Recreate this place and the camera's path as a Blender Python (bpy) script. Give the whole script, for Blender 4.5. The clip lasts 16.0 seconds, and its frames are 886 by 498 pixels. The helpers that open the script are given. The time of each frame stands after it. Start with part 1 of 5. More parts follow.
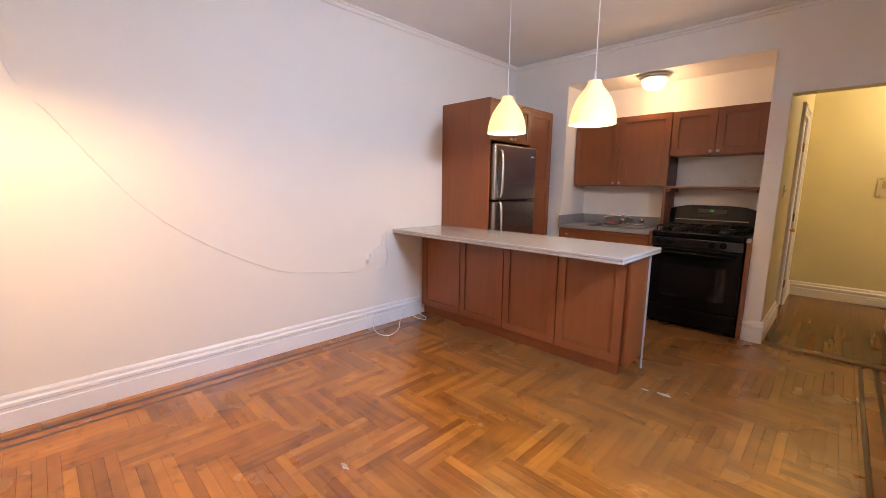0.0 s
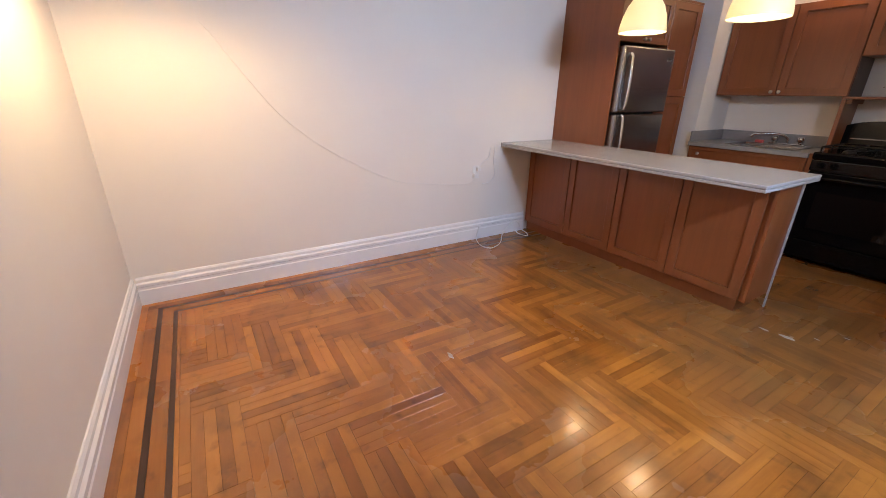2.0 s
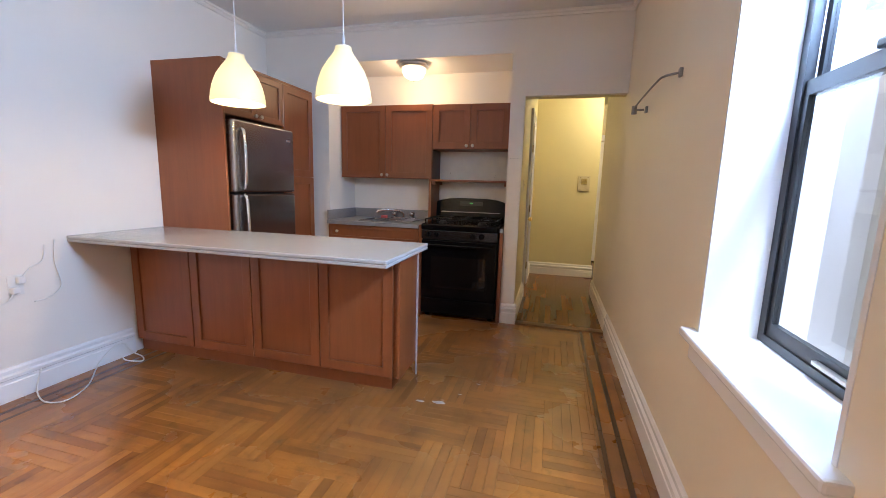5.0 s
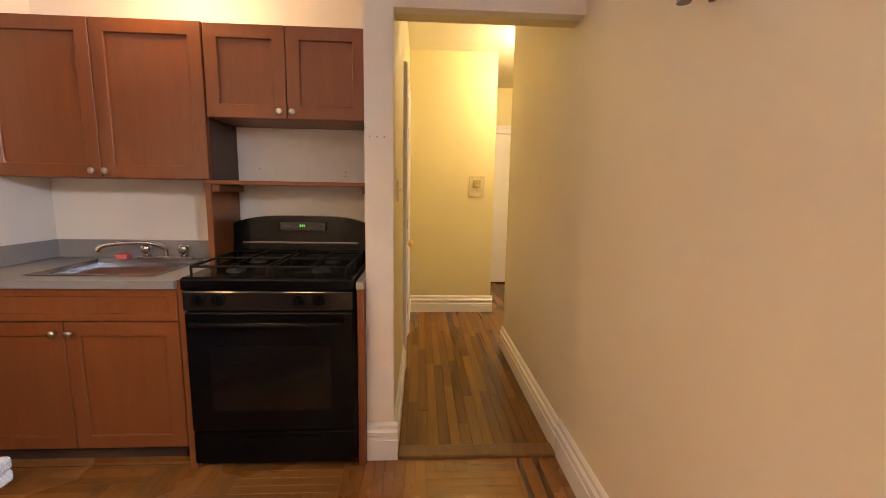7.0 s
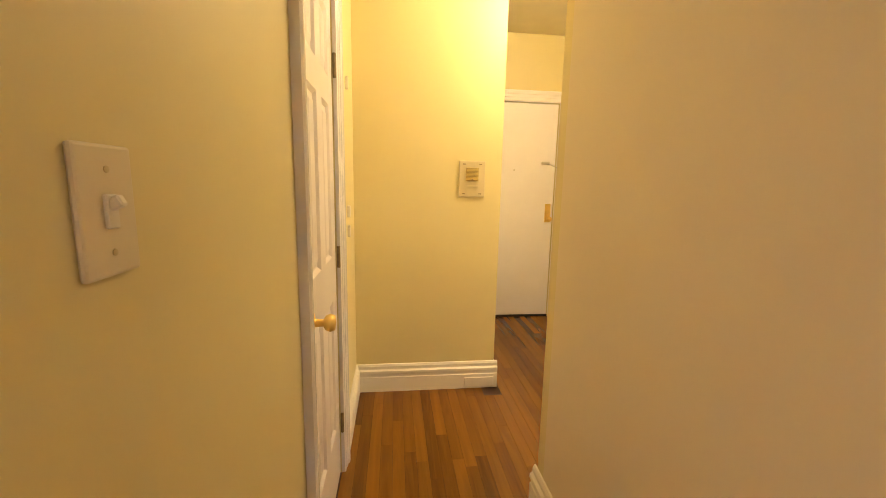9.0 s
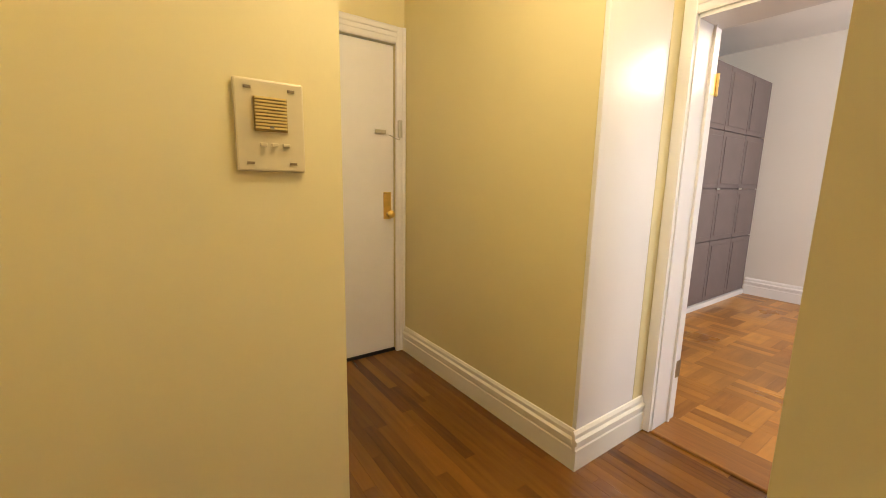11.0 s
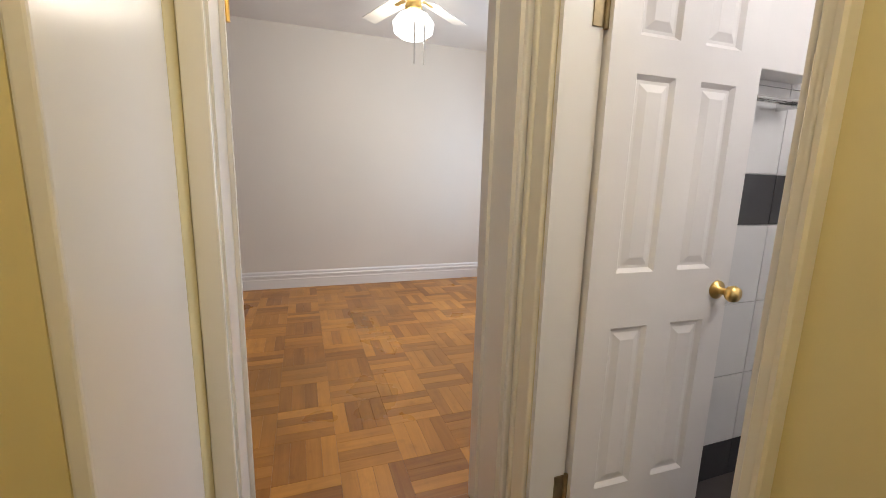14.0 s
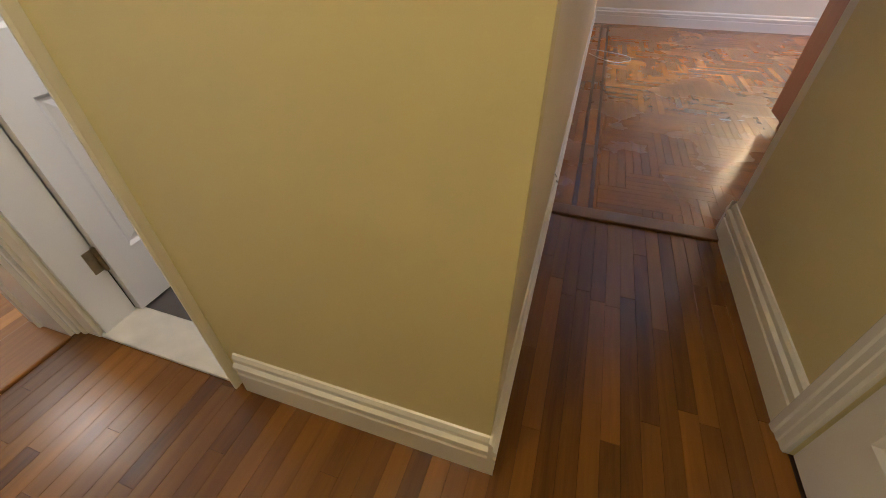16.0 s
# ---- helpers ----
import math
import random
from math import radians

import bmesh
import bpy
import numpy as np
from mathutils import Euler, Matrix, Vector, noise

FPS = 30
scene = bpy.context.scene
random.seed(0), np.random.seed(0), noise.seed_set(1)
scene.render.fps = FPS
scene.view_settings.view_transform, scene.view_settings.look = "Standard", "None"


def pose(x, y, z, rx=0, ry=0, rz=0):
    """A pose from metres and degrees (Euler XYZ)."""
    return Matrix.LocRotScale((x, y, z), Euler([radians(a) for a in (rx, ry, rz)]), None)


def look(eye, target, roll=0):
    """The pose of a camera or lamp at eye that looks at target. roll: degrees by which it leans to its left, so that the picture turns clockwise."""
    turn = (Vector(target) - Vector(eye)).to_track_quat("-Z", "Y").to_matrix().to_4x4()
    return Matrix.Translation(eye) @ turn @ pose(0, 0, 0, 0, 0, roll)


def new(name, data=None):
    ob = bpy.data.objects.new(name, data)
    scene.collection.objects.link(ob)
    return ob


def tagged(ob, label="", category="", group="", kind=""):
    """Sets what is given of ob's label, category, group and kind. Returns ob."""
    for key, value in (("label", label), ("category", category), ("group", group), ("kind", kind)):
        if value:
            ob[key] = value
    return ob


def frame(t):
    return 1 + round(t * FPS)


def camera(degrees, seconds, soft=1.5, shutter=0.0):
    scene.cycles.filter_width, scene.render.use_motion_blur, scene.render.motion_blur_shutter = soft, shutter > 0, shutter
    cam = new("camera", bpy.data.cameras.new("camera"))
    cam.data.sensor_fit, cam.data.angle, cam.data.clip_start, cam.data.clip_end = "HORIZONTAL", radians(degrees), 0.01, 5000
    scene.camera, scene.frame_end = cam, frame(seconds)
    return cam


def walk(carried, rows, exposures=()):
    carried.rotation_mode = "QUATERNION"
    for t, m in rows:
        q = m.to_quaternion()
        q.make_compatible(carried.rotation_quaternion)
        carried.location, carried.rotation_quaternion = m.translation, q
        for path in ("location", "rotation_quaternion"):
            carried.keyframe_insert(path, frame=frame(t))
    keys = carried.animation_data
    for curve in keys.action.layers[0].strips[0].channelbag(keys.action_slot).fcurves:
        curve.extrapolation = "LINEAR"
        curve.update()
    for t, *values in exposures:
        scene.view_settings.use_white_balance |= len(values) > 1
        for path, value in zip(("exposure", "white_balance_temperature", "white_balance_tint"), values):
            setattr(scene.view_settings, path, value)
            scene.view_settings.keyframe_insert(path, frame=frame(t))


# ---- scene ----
cam = camera(95.7, 16.0, soft=0.7)
PATH = [
    (0, (2.965, -4.219, 1.28), (1.574, -2.814, 0.976), 0.7),
    (0.5, (2.949, -4.263, 1.305), (1.43, -3.001, 0.988), 0.6),
    (1, (2.948, -4.295, 1.312), (1.328, -3.172, 0.974), 0.7),
    (1.5, (2.959, -4.316, 1.305), (1.309, -3.311, 0.788), 0.9),
    (2, (2.977, -4.301, 1.303), (1.38, -3.338, 0.58), 0.7),
    (2.5, (3.004, -4.245, 1.301), (1.469, -3.208, 0.549), 1.5),
    (3, (3.045, -4.159, 1.3), (1.672, -2.911, 0.554), 2.1),
    (3.5, (3.059, -4.117, 1.305), (1.862, -2.693, 0.57), 1.7),
    (4, (3.064, -4.027, 1.291), (2.041, -2.414, 0.698), 1.6),
    (4.5, (2.957, -3.917, 1.297), (2.188, -2.109, 0.921), 1.8),
    (5, (2.861, -3.656, 1.257), (2.354, -1.747, 0.945), 1.6),
    (7.5, (2.699, -1.299, 1.293), (2.861, 0.673, 1.006), 1.0),
    (8, (2.746, -0.85, 1.307), (2.924, 1.117, 0.993), 1.1),
    (8.5, (2.794, -0.434, 1.318), (2.988, 1.531, 0.997), 1.2),
    (11, (3.047, 1.31, 1.219), (4.184, 2.921, 0.882), 1.1),
    (11.5, (3.198, 1.491, 1.25), (4.742, 2.71, 0.888), 1.8),
    (12, (3.368, 1.655, 1.241), (5.208, 2.351, 0.881), 1.4),
    (12.5, (3.513, 1.756, 1.21), (5.46, 2.039, 0.853), 0.9),
    (13, (3.716, 1.836, 1.232), (5.682, 1.733, 0.878), 0.7),
    (13.5, (3.867, 1.941, 1.239), (5.788, 1.514, 0.884), 1.0),
    (14, (3.911, 2.013, 1.233), (5.768, 1.358, 0.884), 1.5),
    (14.5, (3.841, 1.985, 1.227), (5.62, 1.148, 0.862), 1.3),
    (15, (3.721, 1.948, 1.233), (5.244, 0.81, 0.612), 0.6),
    (15.5, (3.467, 1.96, 1.152), (4.539, 0.547, 0.228), 1.2),
    (16, (3.359, 1.871, 1.198), (3.853, 0.423, -0.089), -0.4),
]
EXPOSURES = [(0, 0.4, 7200, 20), (1.5, 0.14, 6900, 15), (3, 0.04, 6000, 11), (5, 0.46, 5900, 9), (7.5, 0.9, 8300, 18), (8.7, 1.06, 8500, 15), (11, 0.66, 6600, 12), (12.5, 0.38, 6200, 8), (14, -0.04, 6100, 9), (15, 0.0, 6000, 9), (16, 0.15, 5800, 9)]
walk(cam, [(t, look(eye, target, roll)) for t, eye, target, roll in PATH], EXPOSURES)

# ---- light ----
world = bpy.data.worlds.new("sky")
scene.world = world
world.use_nodes = True
wn = world.node_tree
sky = wn.nodes.new("ShaderNodeTexSky")
sky.sky_type = 'NISHITA'
sky.sun_disc = False
sky.sun_elevation = radians(38)
sky.sun_rotation = radians(200)
wn.nodes["Background"].inputs["Strength"].default_value = 0.15
wn.links.new(sky.outputs[0], wn.nodes["Background"].inputs["Color"])


def lamp(name, kind, m, energy, color, size=0.1, size_y=None):
    data = bpy.data.lights.new(name, kind)
    data.energy, data.color = energy, color
    if kind == "AREA":
        data.size = size
        if size_y:
            data.shape, data.size_y = "RECTANGLE", size_y
    elif kind == "SUN":
        data.angle = size
    else:
        data.shadow_soft_size = size
    ob = new(name, data)
    ob.matrix_world = m
    return ob


WARM = (1.0, 0.69, 0.37)
HALLWARM = (1.0, 0.86, 0.62)
COOL = (0.48, 0.67, 1.0)
lamp("sun", "SUN", look((0, 0, 10), (-3, 5, 0)), 2.4, (0.96, 0.97, 1.0), radians(10))
lamp("window_daylight", "AREA", look((3.69, -2.455, 2.05), (0.4, -2.75, 0.65)), 66, COOL, 0.66, 0.2)
lamp("bedroom_daylight", "AREA", look((7.0, -0.62, 1.5), (7.0, 1.0, 1.3)), 34, (0.78, 0.87, 1.0), 1.2, 1.3)
lamp("pendant_bulb", "POINT", pose(1.05, -1.6, 1.735), 8.0, WARM, 0.04)
lamp("pendant_bulb", "POINT", pose(1.735, -1.6, 1.735), 8.0, WARM, 0.04)
lamp("corner_bulb", "POINT", pose(0.86, -4.43, 1.865), 43, WARM, 0.05)
lamp("alcove_bulb", "POINT", pose(1.515, 0.15, 2.23), 7.5, WARM, 0.08)
lamp("hall_bulb", "POINT", pose(3.79, 1.88, 2.47), 27, HALLWARM, 0.09)
lamp("fan_bulb", "POINT", pose(6.77, 1.26, 2.20), 29, (1.0, 0.87, 0.70), 0.1)
# unseen fill added to brighten the bathroom and its open door; no fixture
lamp("bath_fill", "POINT", pose(4.1, 0.6, 2.2), 14, (1.0, 0.93, 0.85), 0.1)


# ---- materials ----
def material(name, color, rough=0.5, metal=0.0, vary=0.06, scale=6.0, bump=0.0, bump_scale=120.0, stain=0.0, per_object=0.0, per_island=0.0, spec=0.5, coat=0.0):
    m = bpy.data.materials.new(name)
    m.use_nodes = True
    nt, L = m.node_tree, m.node_tree.links
    b = nt.nodes["Principled BSDF"]
    b.inputs["Roughness"].default_value = rough
    b.inputs["Metallic"].default_value = metal
    b.inputs["Specular IOR Level"].default_value = spec
    b.inputs["Coat Weight"].default_value = coat
    b.inputs["Coat Roughness"].default_value = 0.15
    co = nt.nodes.new("ShaderNodeTexCoord")
    n1 = nt.nodes.new("ShaderNodeTexNoise")
    n1.inputs["Scale"].default_value = scale
    n1.inputs["Detail"].default_value = 5
    L.new(co.outputs["Object"], n1.inputs["Vector"])
    ramp = nt.nodes.new("ShaderNodeMapRange")
    ramp.inputs["From Min"].default_value, ramp.inputs["From Max"].default_value = 0.3, 0.7
    ramp.inputs["To Min"].default_value, ramp.inputs["To Max"].default_value = 1 - vary, 1 + vary
    L.new(n1.outputs["Fac"], ramp.inputs["Value"])
    value = ramp.outputs["Result"]
    for amount, node, out in ((per_object, "ShaderNodeObjectInfo", "Random"), (per_island, "ShaderNodeNewGeometry", "Random Per Island")):
        if amount:
            r = nt.nodes.new(node)
            mr = nt.nodes.new("ShaderNodeMapRange")
            mr.inputs["To Min"].default_value, mr.inputs["To Max"].default_value = 1 - amount, 1 + amount
            L.new(r.outputs[out], mr.inputs["Value"])
            mul = nt.nodes.new("ShaderNodeMath")
            mul.operation = "MULTIPLY"
            L.new(value, mul.inputs[0]), L.new(mr.outputs[0], mul.inputs[1])
            value = mul.outputs[0]
    if stain:
        n2 = nt.nodes.new("ShaderNodeTexNoise")
        n2.inputs["Scale"].default_value, n2.inputs["Detail"].default_value = 1.3, 6
        L.new(co.outputs["Object"], n2.inputs["Vector"])
        s = nt.nodes.new("ShaderNodeMapRange")
        s.inputs["From Min"].default_value, s.inputs["From Max"].default_value = 0.52, 0.75
        s.inputs["To Min"].default_value, s.inputs["To Max"].default_value = 1, 1 - stain
        L.new(n2.outputs["Fac"], s.inputs["Value"])
        mul = nt.nodes.new("ShaderNodeMath")
        mul.operation = "MULTIPLY"
        L.new(value, mul.inputs[0]), L.new(s.outputs[0], mul.inputs[1])
        value = mul.outputs[0]
    vm = nt.nodes.new("ShaderNodeVectorMath")
    vm.operation = "SCALE"
    vm.inputs[0].default_value = color
    L.new(value, vm.inputs["Scale"])
    L.new(vm.outputs[0], b.inputs["Base Color"])
    if bump:
        n3 = nt.nodes.new("ShaderNodeTexNoise")
        n3.inputs["Scale"].default_value, n3.inputs["Detail"].default_value = bump_scale, 4
        L.new(co.outputs["Object"], n3.inputs["Vector"])
        bp = nt.nodes.new("ShaderNodeBump")
        bp.inputs["Strength"].default_value, bp.inputs["Distance"].default_value = bump, 0.002
        L.new(n3.outputs["Fac"], bp.inputs["Height"])
        L.new(bp.outputs[0], b.inputs["Normal"])
    return m


def wood(name, dark, light, along, rough=0.35, stretch=16.0, scale=3.0, spread=0.5, joined=False, dirt=0.0, coat=0.0, bump=0.15, worn=0.32, traffic=0.0):
    """Grain runs along the axis given (0, 1, 2 of the object's own axes)."""
    m = bpy.data.materials.new(name)
    m.use_nodes = True
    nt, L = m.node_tree, m.node_tree.links
    b = nt.nodes["Principled BSDF"]
    b.inputs["Roughness"].default_value = rough
    b.inputs["Coat Weight"].default_value = coat
    b.inputs["Coat Roughness"].default_value = 0.12
    co = nt.nodes.new("ShaderNodeTexCoord")
    rnd = nt.nodes.new("ShaderNodeNewGeometry" if joined else "ShaderNodeObjectInfo")
    r_out = rnd.outputs["Random Per Island" if joined else "Random"]
    mp = nt.nodes.new("ShaderNodeMapping")
    sc = [stretch] * 3
    sc[along] = 1.0
    mp.inputs["Scale"].default_value = sc
    L.new(co.outputs["Object"], mp.inputs["Vector"])
    off = nt.nodes.new("ShaderNodeVectorMath")
    off.operation = "ADD"
    sh = nt.nodes.new("ShaderNodeMath")
    sh.operation = "MULTIPLY"
    sh.inputs[1].default_value = 37.0
    L.new(r_out, sh.inputs[0])
    L.new(mp.outputs[0], off.inputs[0]), L.new(sh.outputs[0], off.inputs[1])
    n = nt.nodes.new("ShaderNodeTexNoise")
    n.inputs["Scale"].default_value, n.inputs["Detail"].default_value, n.inputs["Roughness"].default_value = scale, 6, 0.65
    n.inputs["Distortion"].default_value = 0.6
    L.new(off.outputs[0], n.inputs["Vector"])
    mix = nt.nodes.new("ShaderNodeMath")
    mix.operation = "MULTIPLY_ADD"
    mix.inputs[1].default_value = 1 - spread
    ms = nt.nodes.new("ShaderNodeMath")
    ms.operation = "MULTIPLY"
    ms.inputs[1].default_value = spread
    L.new(r_out, ms.inputs[0])
    L.new(n.outputs["Fac"], mix.inputs[0]), L.new(ms.outputs[0], mix.inputs[2])
    ramp = nt.nodes.new("ShaderNodeValToRGB")
    ramp.color_ramp.elements[0].position, ramp.color_ramp.elements[1].position = 0.18, 0.8
    ramp.color_ramp.elements[0].color = (*dark, 1)
    ramp.color_ramp.elements[1].color = (*light, 1)
    L.new(mix.outputs[0], ramp.inputs["Fac"])
    color = ramp.outputs["Color"]
    if dirt:
        geo = nt.nodes.new("ShaderNodeNewGeometry")
        d = nt.nodes.new("ShaderNodeTexNoise")
        d.inputs["Scale"].default_value, d.inputs["Detail"].default_value = 1.6, 7
        L.new(geo.outputs["Position"], d.inputs["Vector"])
        dr = nt.nodes.new("ShaderNodeMapRange")
        dr.inputs["From Min"].default_value, dr.inputs["From Max"].default_value = 0.44, 0.80
        dr.inputs["To Min"].default_value, dr.inputs["To Max"].default_value = 0.0, dirt
        L.new(d.outputs["Fac"], dr.inputs["Value"])
        mx = nt.nodes.new("ShaderNodeMix")
        mx.data_type = "RGBA"
        L.new(dr.outputs[0], mx.inputs["Factor"])
        L.new(color, mx.inputs["A"])
        mx.inputs["B"].default_value = (0.45 * dark[0], 0.5 * dark[1], 0.9 * dark[2], 1)
        color = mx.outputs["Result"]
        # dull worn patches and small dark stains
        for sc2, lo, hi, amount, tone in ((0.55, 0.50, 0.62, worn, (0.19, 0.11, 0.04, 1)), (4.5, 0.50, 0.80, 1.4 * dirt, (0.3 * dark[0], 0.35 * dark[1], 0.8 * dark[2], 1)), (13.0, 0.58, 0.80, 1.4 * dirt, (0.2 * dark[0], 0.28 * dark[1], 0.8 * dark[2], 1))):
            w = nt.nodes.new("ShaderNodeTexNoise")
            w.inputs["Scale"].default_value, w.inputs["Detail"].default_value = sc2, 5
            L.new(geo.outputs["Position"], w.inputs["Vector"])
            wr = nt.nodes.new("ShaderNodeMapRange")
            wr.inputs["From Min"].default_value, wr.inputs["From Max"].default_value = lo, hi
            wr.inputs["To Max"].default_value = amount
            L.new(w.outputs["Fac"], wr.inputs["Value"])
            m2 = nt.nodes.new("ShaderNodeMix")
            m2.data_type = "RGBA"
            L.new(wr.outputs[0], m2.inputs["Factor"])
            L.new(color, m2.inputs["A"])
            m2.inputs["B"].default_value = tone
            color = m2.outputs["Result"]
        if traffic:
            # the finish is trodden dull and grey along the kitchen counter
            sep = nt.nodes.new("ShaderNodeSeparateXYZ")
            L.new(geo.outputs["Position"], sep.inputs[0])
            wob = nt.nodes.new("ShaderNodeMath")
            wob.operation = "MULTIPLY_ADD"
            wob.inputs[1].default_value = 1.5
            L.new(d.outputs["Fac"], wob.inputs[0]), L.new(sep.outputs["Y"], wob.inputs[2])
            tm = nt.nodes.new("ShaderNodeMapRange")
            tm.inputs["From Min"].default_value, tm.inputs["From Max"].default_value = -1.95, -0.95
            tm.inputs["To Max"].default_value = traffic
            L.new(wob.outputs[0], tm.inputs["Value"])
            m3 = nt.nodes.new("ShaderNodeMix")
            m3.data_type = "RGBA"
            L.new(tm.outputs[0], m3.inputs["Factor"])
            L.new(color, m3.inputs["A"])
            m3.inputs["B"].default_value = (0.17, 0.085, 0.030, 1)
            color = m3.outputs["Result"]
        rr = nt.nodes.new("ShaderNodeMapRange")
        rr.inputs["From Min"].default_value, rr.inputs["From Max"].default_value = 0.35, 0.7
        rr.inputs["To Min"].default_value, rr.inputs["To Max"].default_value = rough - 0.03, rough + 0.09
        L.new(d.outputs["Fac"], rr.inputs["Value"])
        L.new(rr.outputs[0], b.inputs["Roughness"])
    L.new(color, b.inputs["Base Color"])
    bp = nt.nodes.new("ShaderNodeBump")
    bp.inputs["Strength"].default_value, bp.inputs["Distance"].default_value = bump, 0.002
    L.new(n.outputs["Fac"], bp.inputs["Height"])
    L.new(bp.outputs[0], b.inputs["Normal"])
    return m


def glow(name, color, strength, base=(0.8, 0.78, 0.7)):
    m = material(name, base, 0.4, vary=0.02)
    b = m.node_tree.nodes["Principled BSDF"]
    b.inputs["Emission Color"].default_value = (*color, 1)
    b.inputs["Emission Strength"].default_value = strength
    return m


def glass(name, tint=(1, 1, 1), rough=0.0):
    m = bpy.data.materials.new(name)
    m.use_nodes = True
    b = m.node_tree.nodes["Principled BSDF"]
    b.inputs["Base Color"].default_value = (*tint, 1)
    b.inputs["Roughness"].default_value = rough
    b.inputs["Transmission Weight"].default_value = 1.0
    b.inputs["IOR"].default_value = 1.45
    return m


LIVING = material("living_paint", (0.78, 0.73, 0.66), 0.55, vary=0.025, scale=1.2, bump=0.12, bump_scale=60)
HALL = material("hall_paint", (0.71, 0.615, 0.335), 0.42, vary=0.03, scale=1.5, bump=0.15, bump_scale=50)
BEDPAINT = material("bedroom_paint", (0.73, 0.69, 0.635), 0.55, vary=0.02, scale=1.2, bump=0.1, bump_scale=60)
CEIL = material("ceiling_paint", (0.78, 0.76, 0.73), 0.7, vary=0.03, scale=2, bump=0.1)
TRIM = material("trim_gloss", (0.80, 0.78, 0.77), 0.25, vary=0.02, scale=3, bump=0.012, bump_scale=140)
TRIMW = material("door_white", (0.82, 0.79, 0.79), 0.35, vary=0.02, scale=5, bump=0.06, bump_scale=90)
TRIMY = material("trim_cream", (0.79, 0.75, 0.66), 0.3, vary=0.02, scale=3, bump=0.012, bump_scale=140)
CHERRY = wood("cherry", (0.172, 0.049, 0.014), (0.245, 0.073, 0.021), 2, rough=0.36, stretch=14, scale=1.6, spread=0.15, bump=0.05)
CHERRYH = wood("cherry_cross", (0.172, 0.049, 0.014), (0.245, 0.073, 0.021), 1, rough=0.36, stretch=14, scale=1.6, spread=0.15, bump=0.05)
# darkened cabinet wood: shade of sides, toe kicks and underlay put into its colour
SHADEDWOOD = wood("cabinet_shadow_side", (0.05, 0.025, 0.016), (0.09, 0.045, 0.028), 2, rough=0.5, spread=0.2)
COUNTER = material("speckled_counter", (0.42, 0.40, 0.385), 0.1, vary=0.3, scale=420, spec=0.5, bump=0.02)
LAMINATE = material("grey_counter", (0.25, 0.24, 0.24), 0.3, vary=0.25, scale=300)
EDGE = material("edge_strip", (0.42, 0.40, 0.39), 0.5, vary=0.08, scale=12)
STEEL = material("brushed_steel", (0.33, 0.32, 0.32), 0.27, 1.0, vary=0.05, scale=40)
CHROME = material("chrome", (0.75, 0.75, 0.75), 0.12, 1.0, vary=0.02)
ALMOND = material("almond_plastic", (0.70, 0.62, 0.46), 0.38, vary=0.03, scale=20)
GUNMETAL = material("grey_metal", (0.30, 0.28, 0.265), 0.4, 0.8, vary=0.06, scale=30)
NICKEL = material("satin_nickel", (0.6, 0.57, 0.52), 0.3, 1.0, vary=0.03)
BRASS = material("brass", (0.84, 0.6, 0.22), 0.3, 1.0, vary=0.08, scale=30)
OLDBRASS = material("painted_brass", (0.26, 0.20, 0.11), 0.45, 0.7, vary=0.2, scale=40)
BLACK = material("black_enamel", (0.003, 0.003, 0.0035), 0.2, vary=0.1, spec=0.14)
PANELGREY = material("glossy_control_panel", (0.012, 0.012, 0.012), 0.16, vary=0.1, spec=0.6)
CREAM = material("cream_paint", (0.76, 0.665, 0.515), 0.45, vary=0.03, scale=1.4, bump=0.15, bump_scale=50)
BLACKM = material("black_matte", (0.005, 0.005, 0.005), 0.45, vary=0.15, bump=0.1, spec=0.25)
OVENGLASS = material("oven_glass", (0.006, 0.006, 0.006), 0.06, vary=0.05)
# plain near-black for the strip below the door and the fridge surround's back
GAPBLACK = material("dark_gap", (0.01, 0.01, 0.01), 0.8, vary=0.1)
PLASTIC = material("white_plastic", (0.78, 0.76, 0.72), 0.35, vary=0.02)
IVORY = material("ivory_plastic", (0.60, 0.51, 0.31), 0.4, vary=0.04, scale=20)
GRILLE = material("grille_shadow", (0.30, 0.20, 0.055), 0.5, vary=0.1, scale=30)
SLAT = material("yellowed_slat", (0.66, 0.50, 0.17), 0.4, vary=0.05, scale=25)
TOGGLE = material("toggle_plastic", (0.72, 0.68, 0.58), 0.35, vary=0.02)
WINFRAME = material("dark_window_frame", (0.016, 0.017, 0.02), 0.35, vary=0.15, scale=30)
GREYMARK = material("grey_print", (0.18, 0.16, 0.13), 0.6)
WARDROBE = material("wardrobe_panel", (0.155, 0.12, 0.115), 0.5, vary=0.08, scale=5, bump=0.1)
TILEW = material("white_tile", (0.78, 0.77, 0.78), 0.15, vary=0.02)
TILED = material("charcoal_tile", (0.06, 0.058, 0.065), 0.25, vary=0.15)
TILEF = material("bath_floor_tile", (0.10, 0.085, 0.085), 0.4, vary=0.15)
GRIME = material("scuffed_plaster", (0.74, 0.69, 0.61), 0.7, vary=0.05, scale=9, stain=0.12)
SHADE = glow("lit_shade", (1.0, 0.80, 0.38), 0.4, (0.5, 0.47, 0.38))
sn, sl = SHADE.node_tree.nodes, SHADE.node_tree.links
tr, mxs = sn.new("ShaderNodeBsdfTranslucent"), sn.new("ShaderNodeMixShader")
tr.inputs["Color"].default_value, mxs.inputs[0].default_value = (1.0, 0.95, 0.74, 1), 0.2
sl.new(sn["Principled BSDF"].outputs[0], mxs.inputs[1])
sl.new(tr.outputs[0], mxs.inputs[2])
sl.new(mxs.outputs[0], sn["Material Output"].inputs["Surface"])
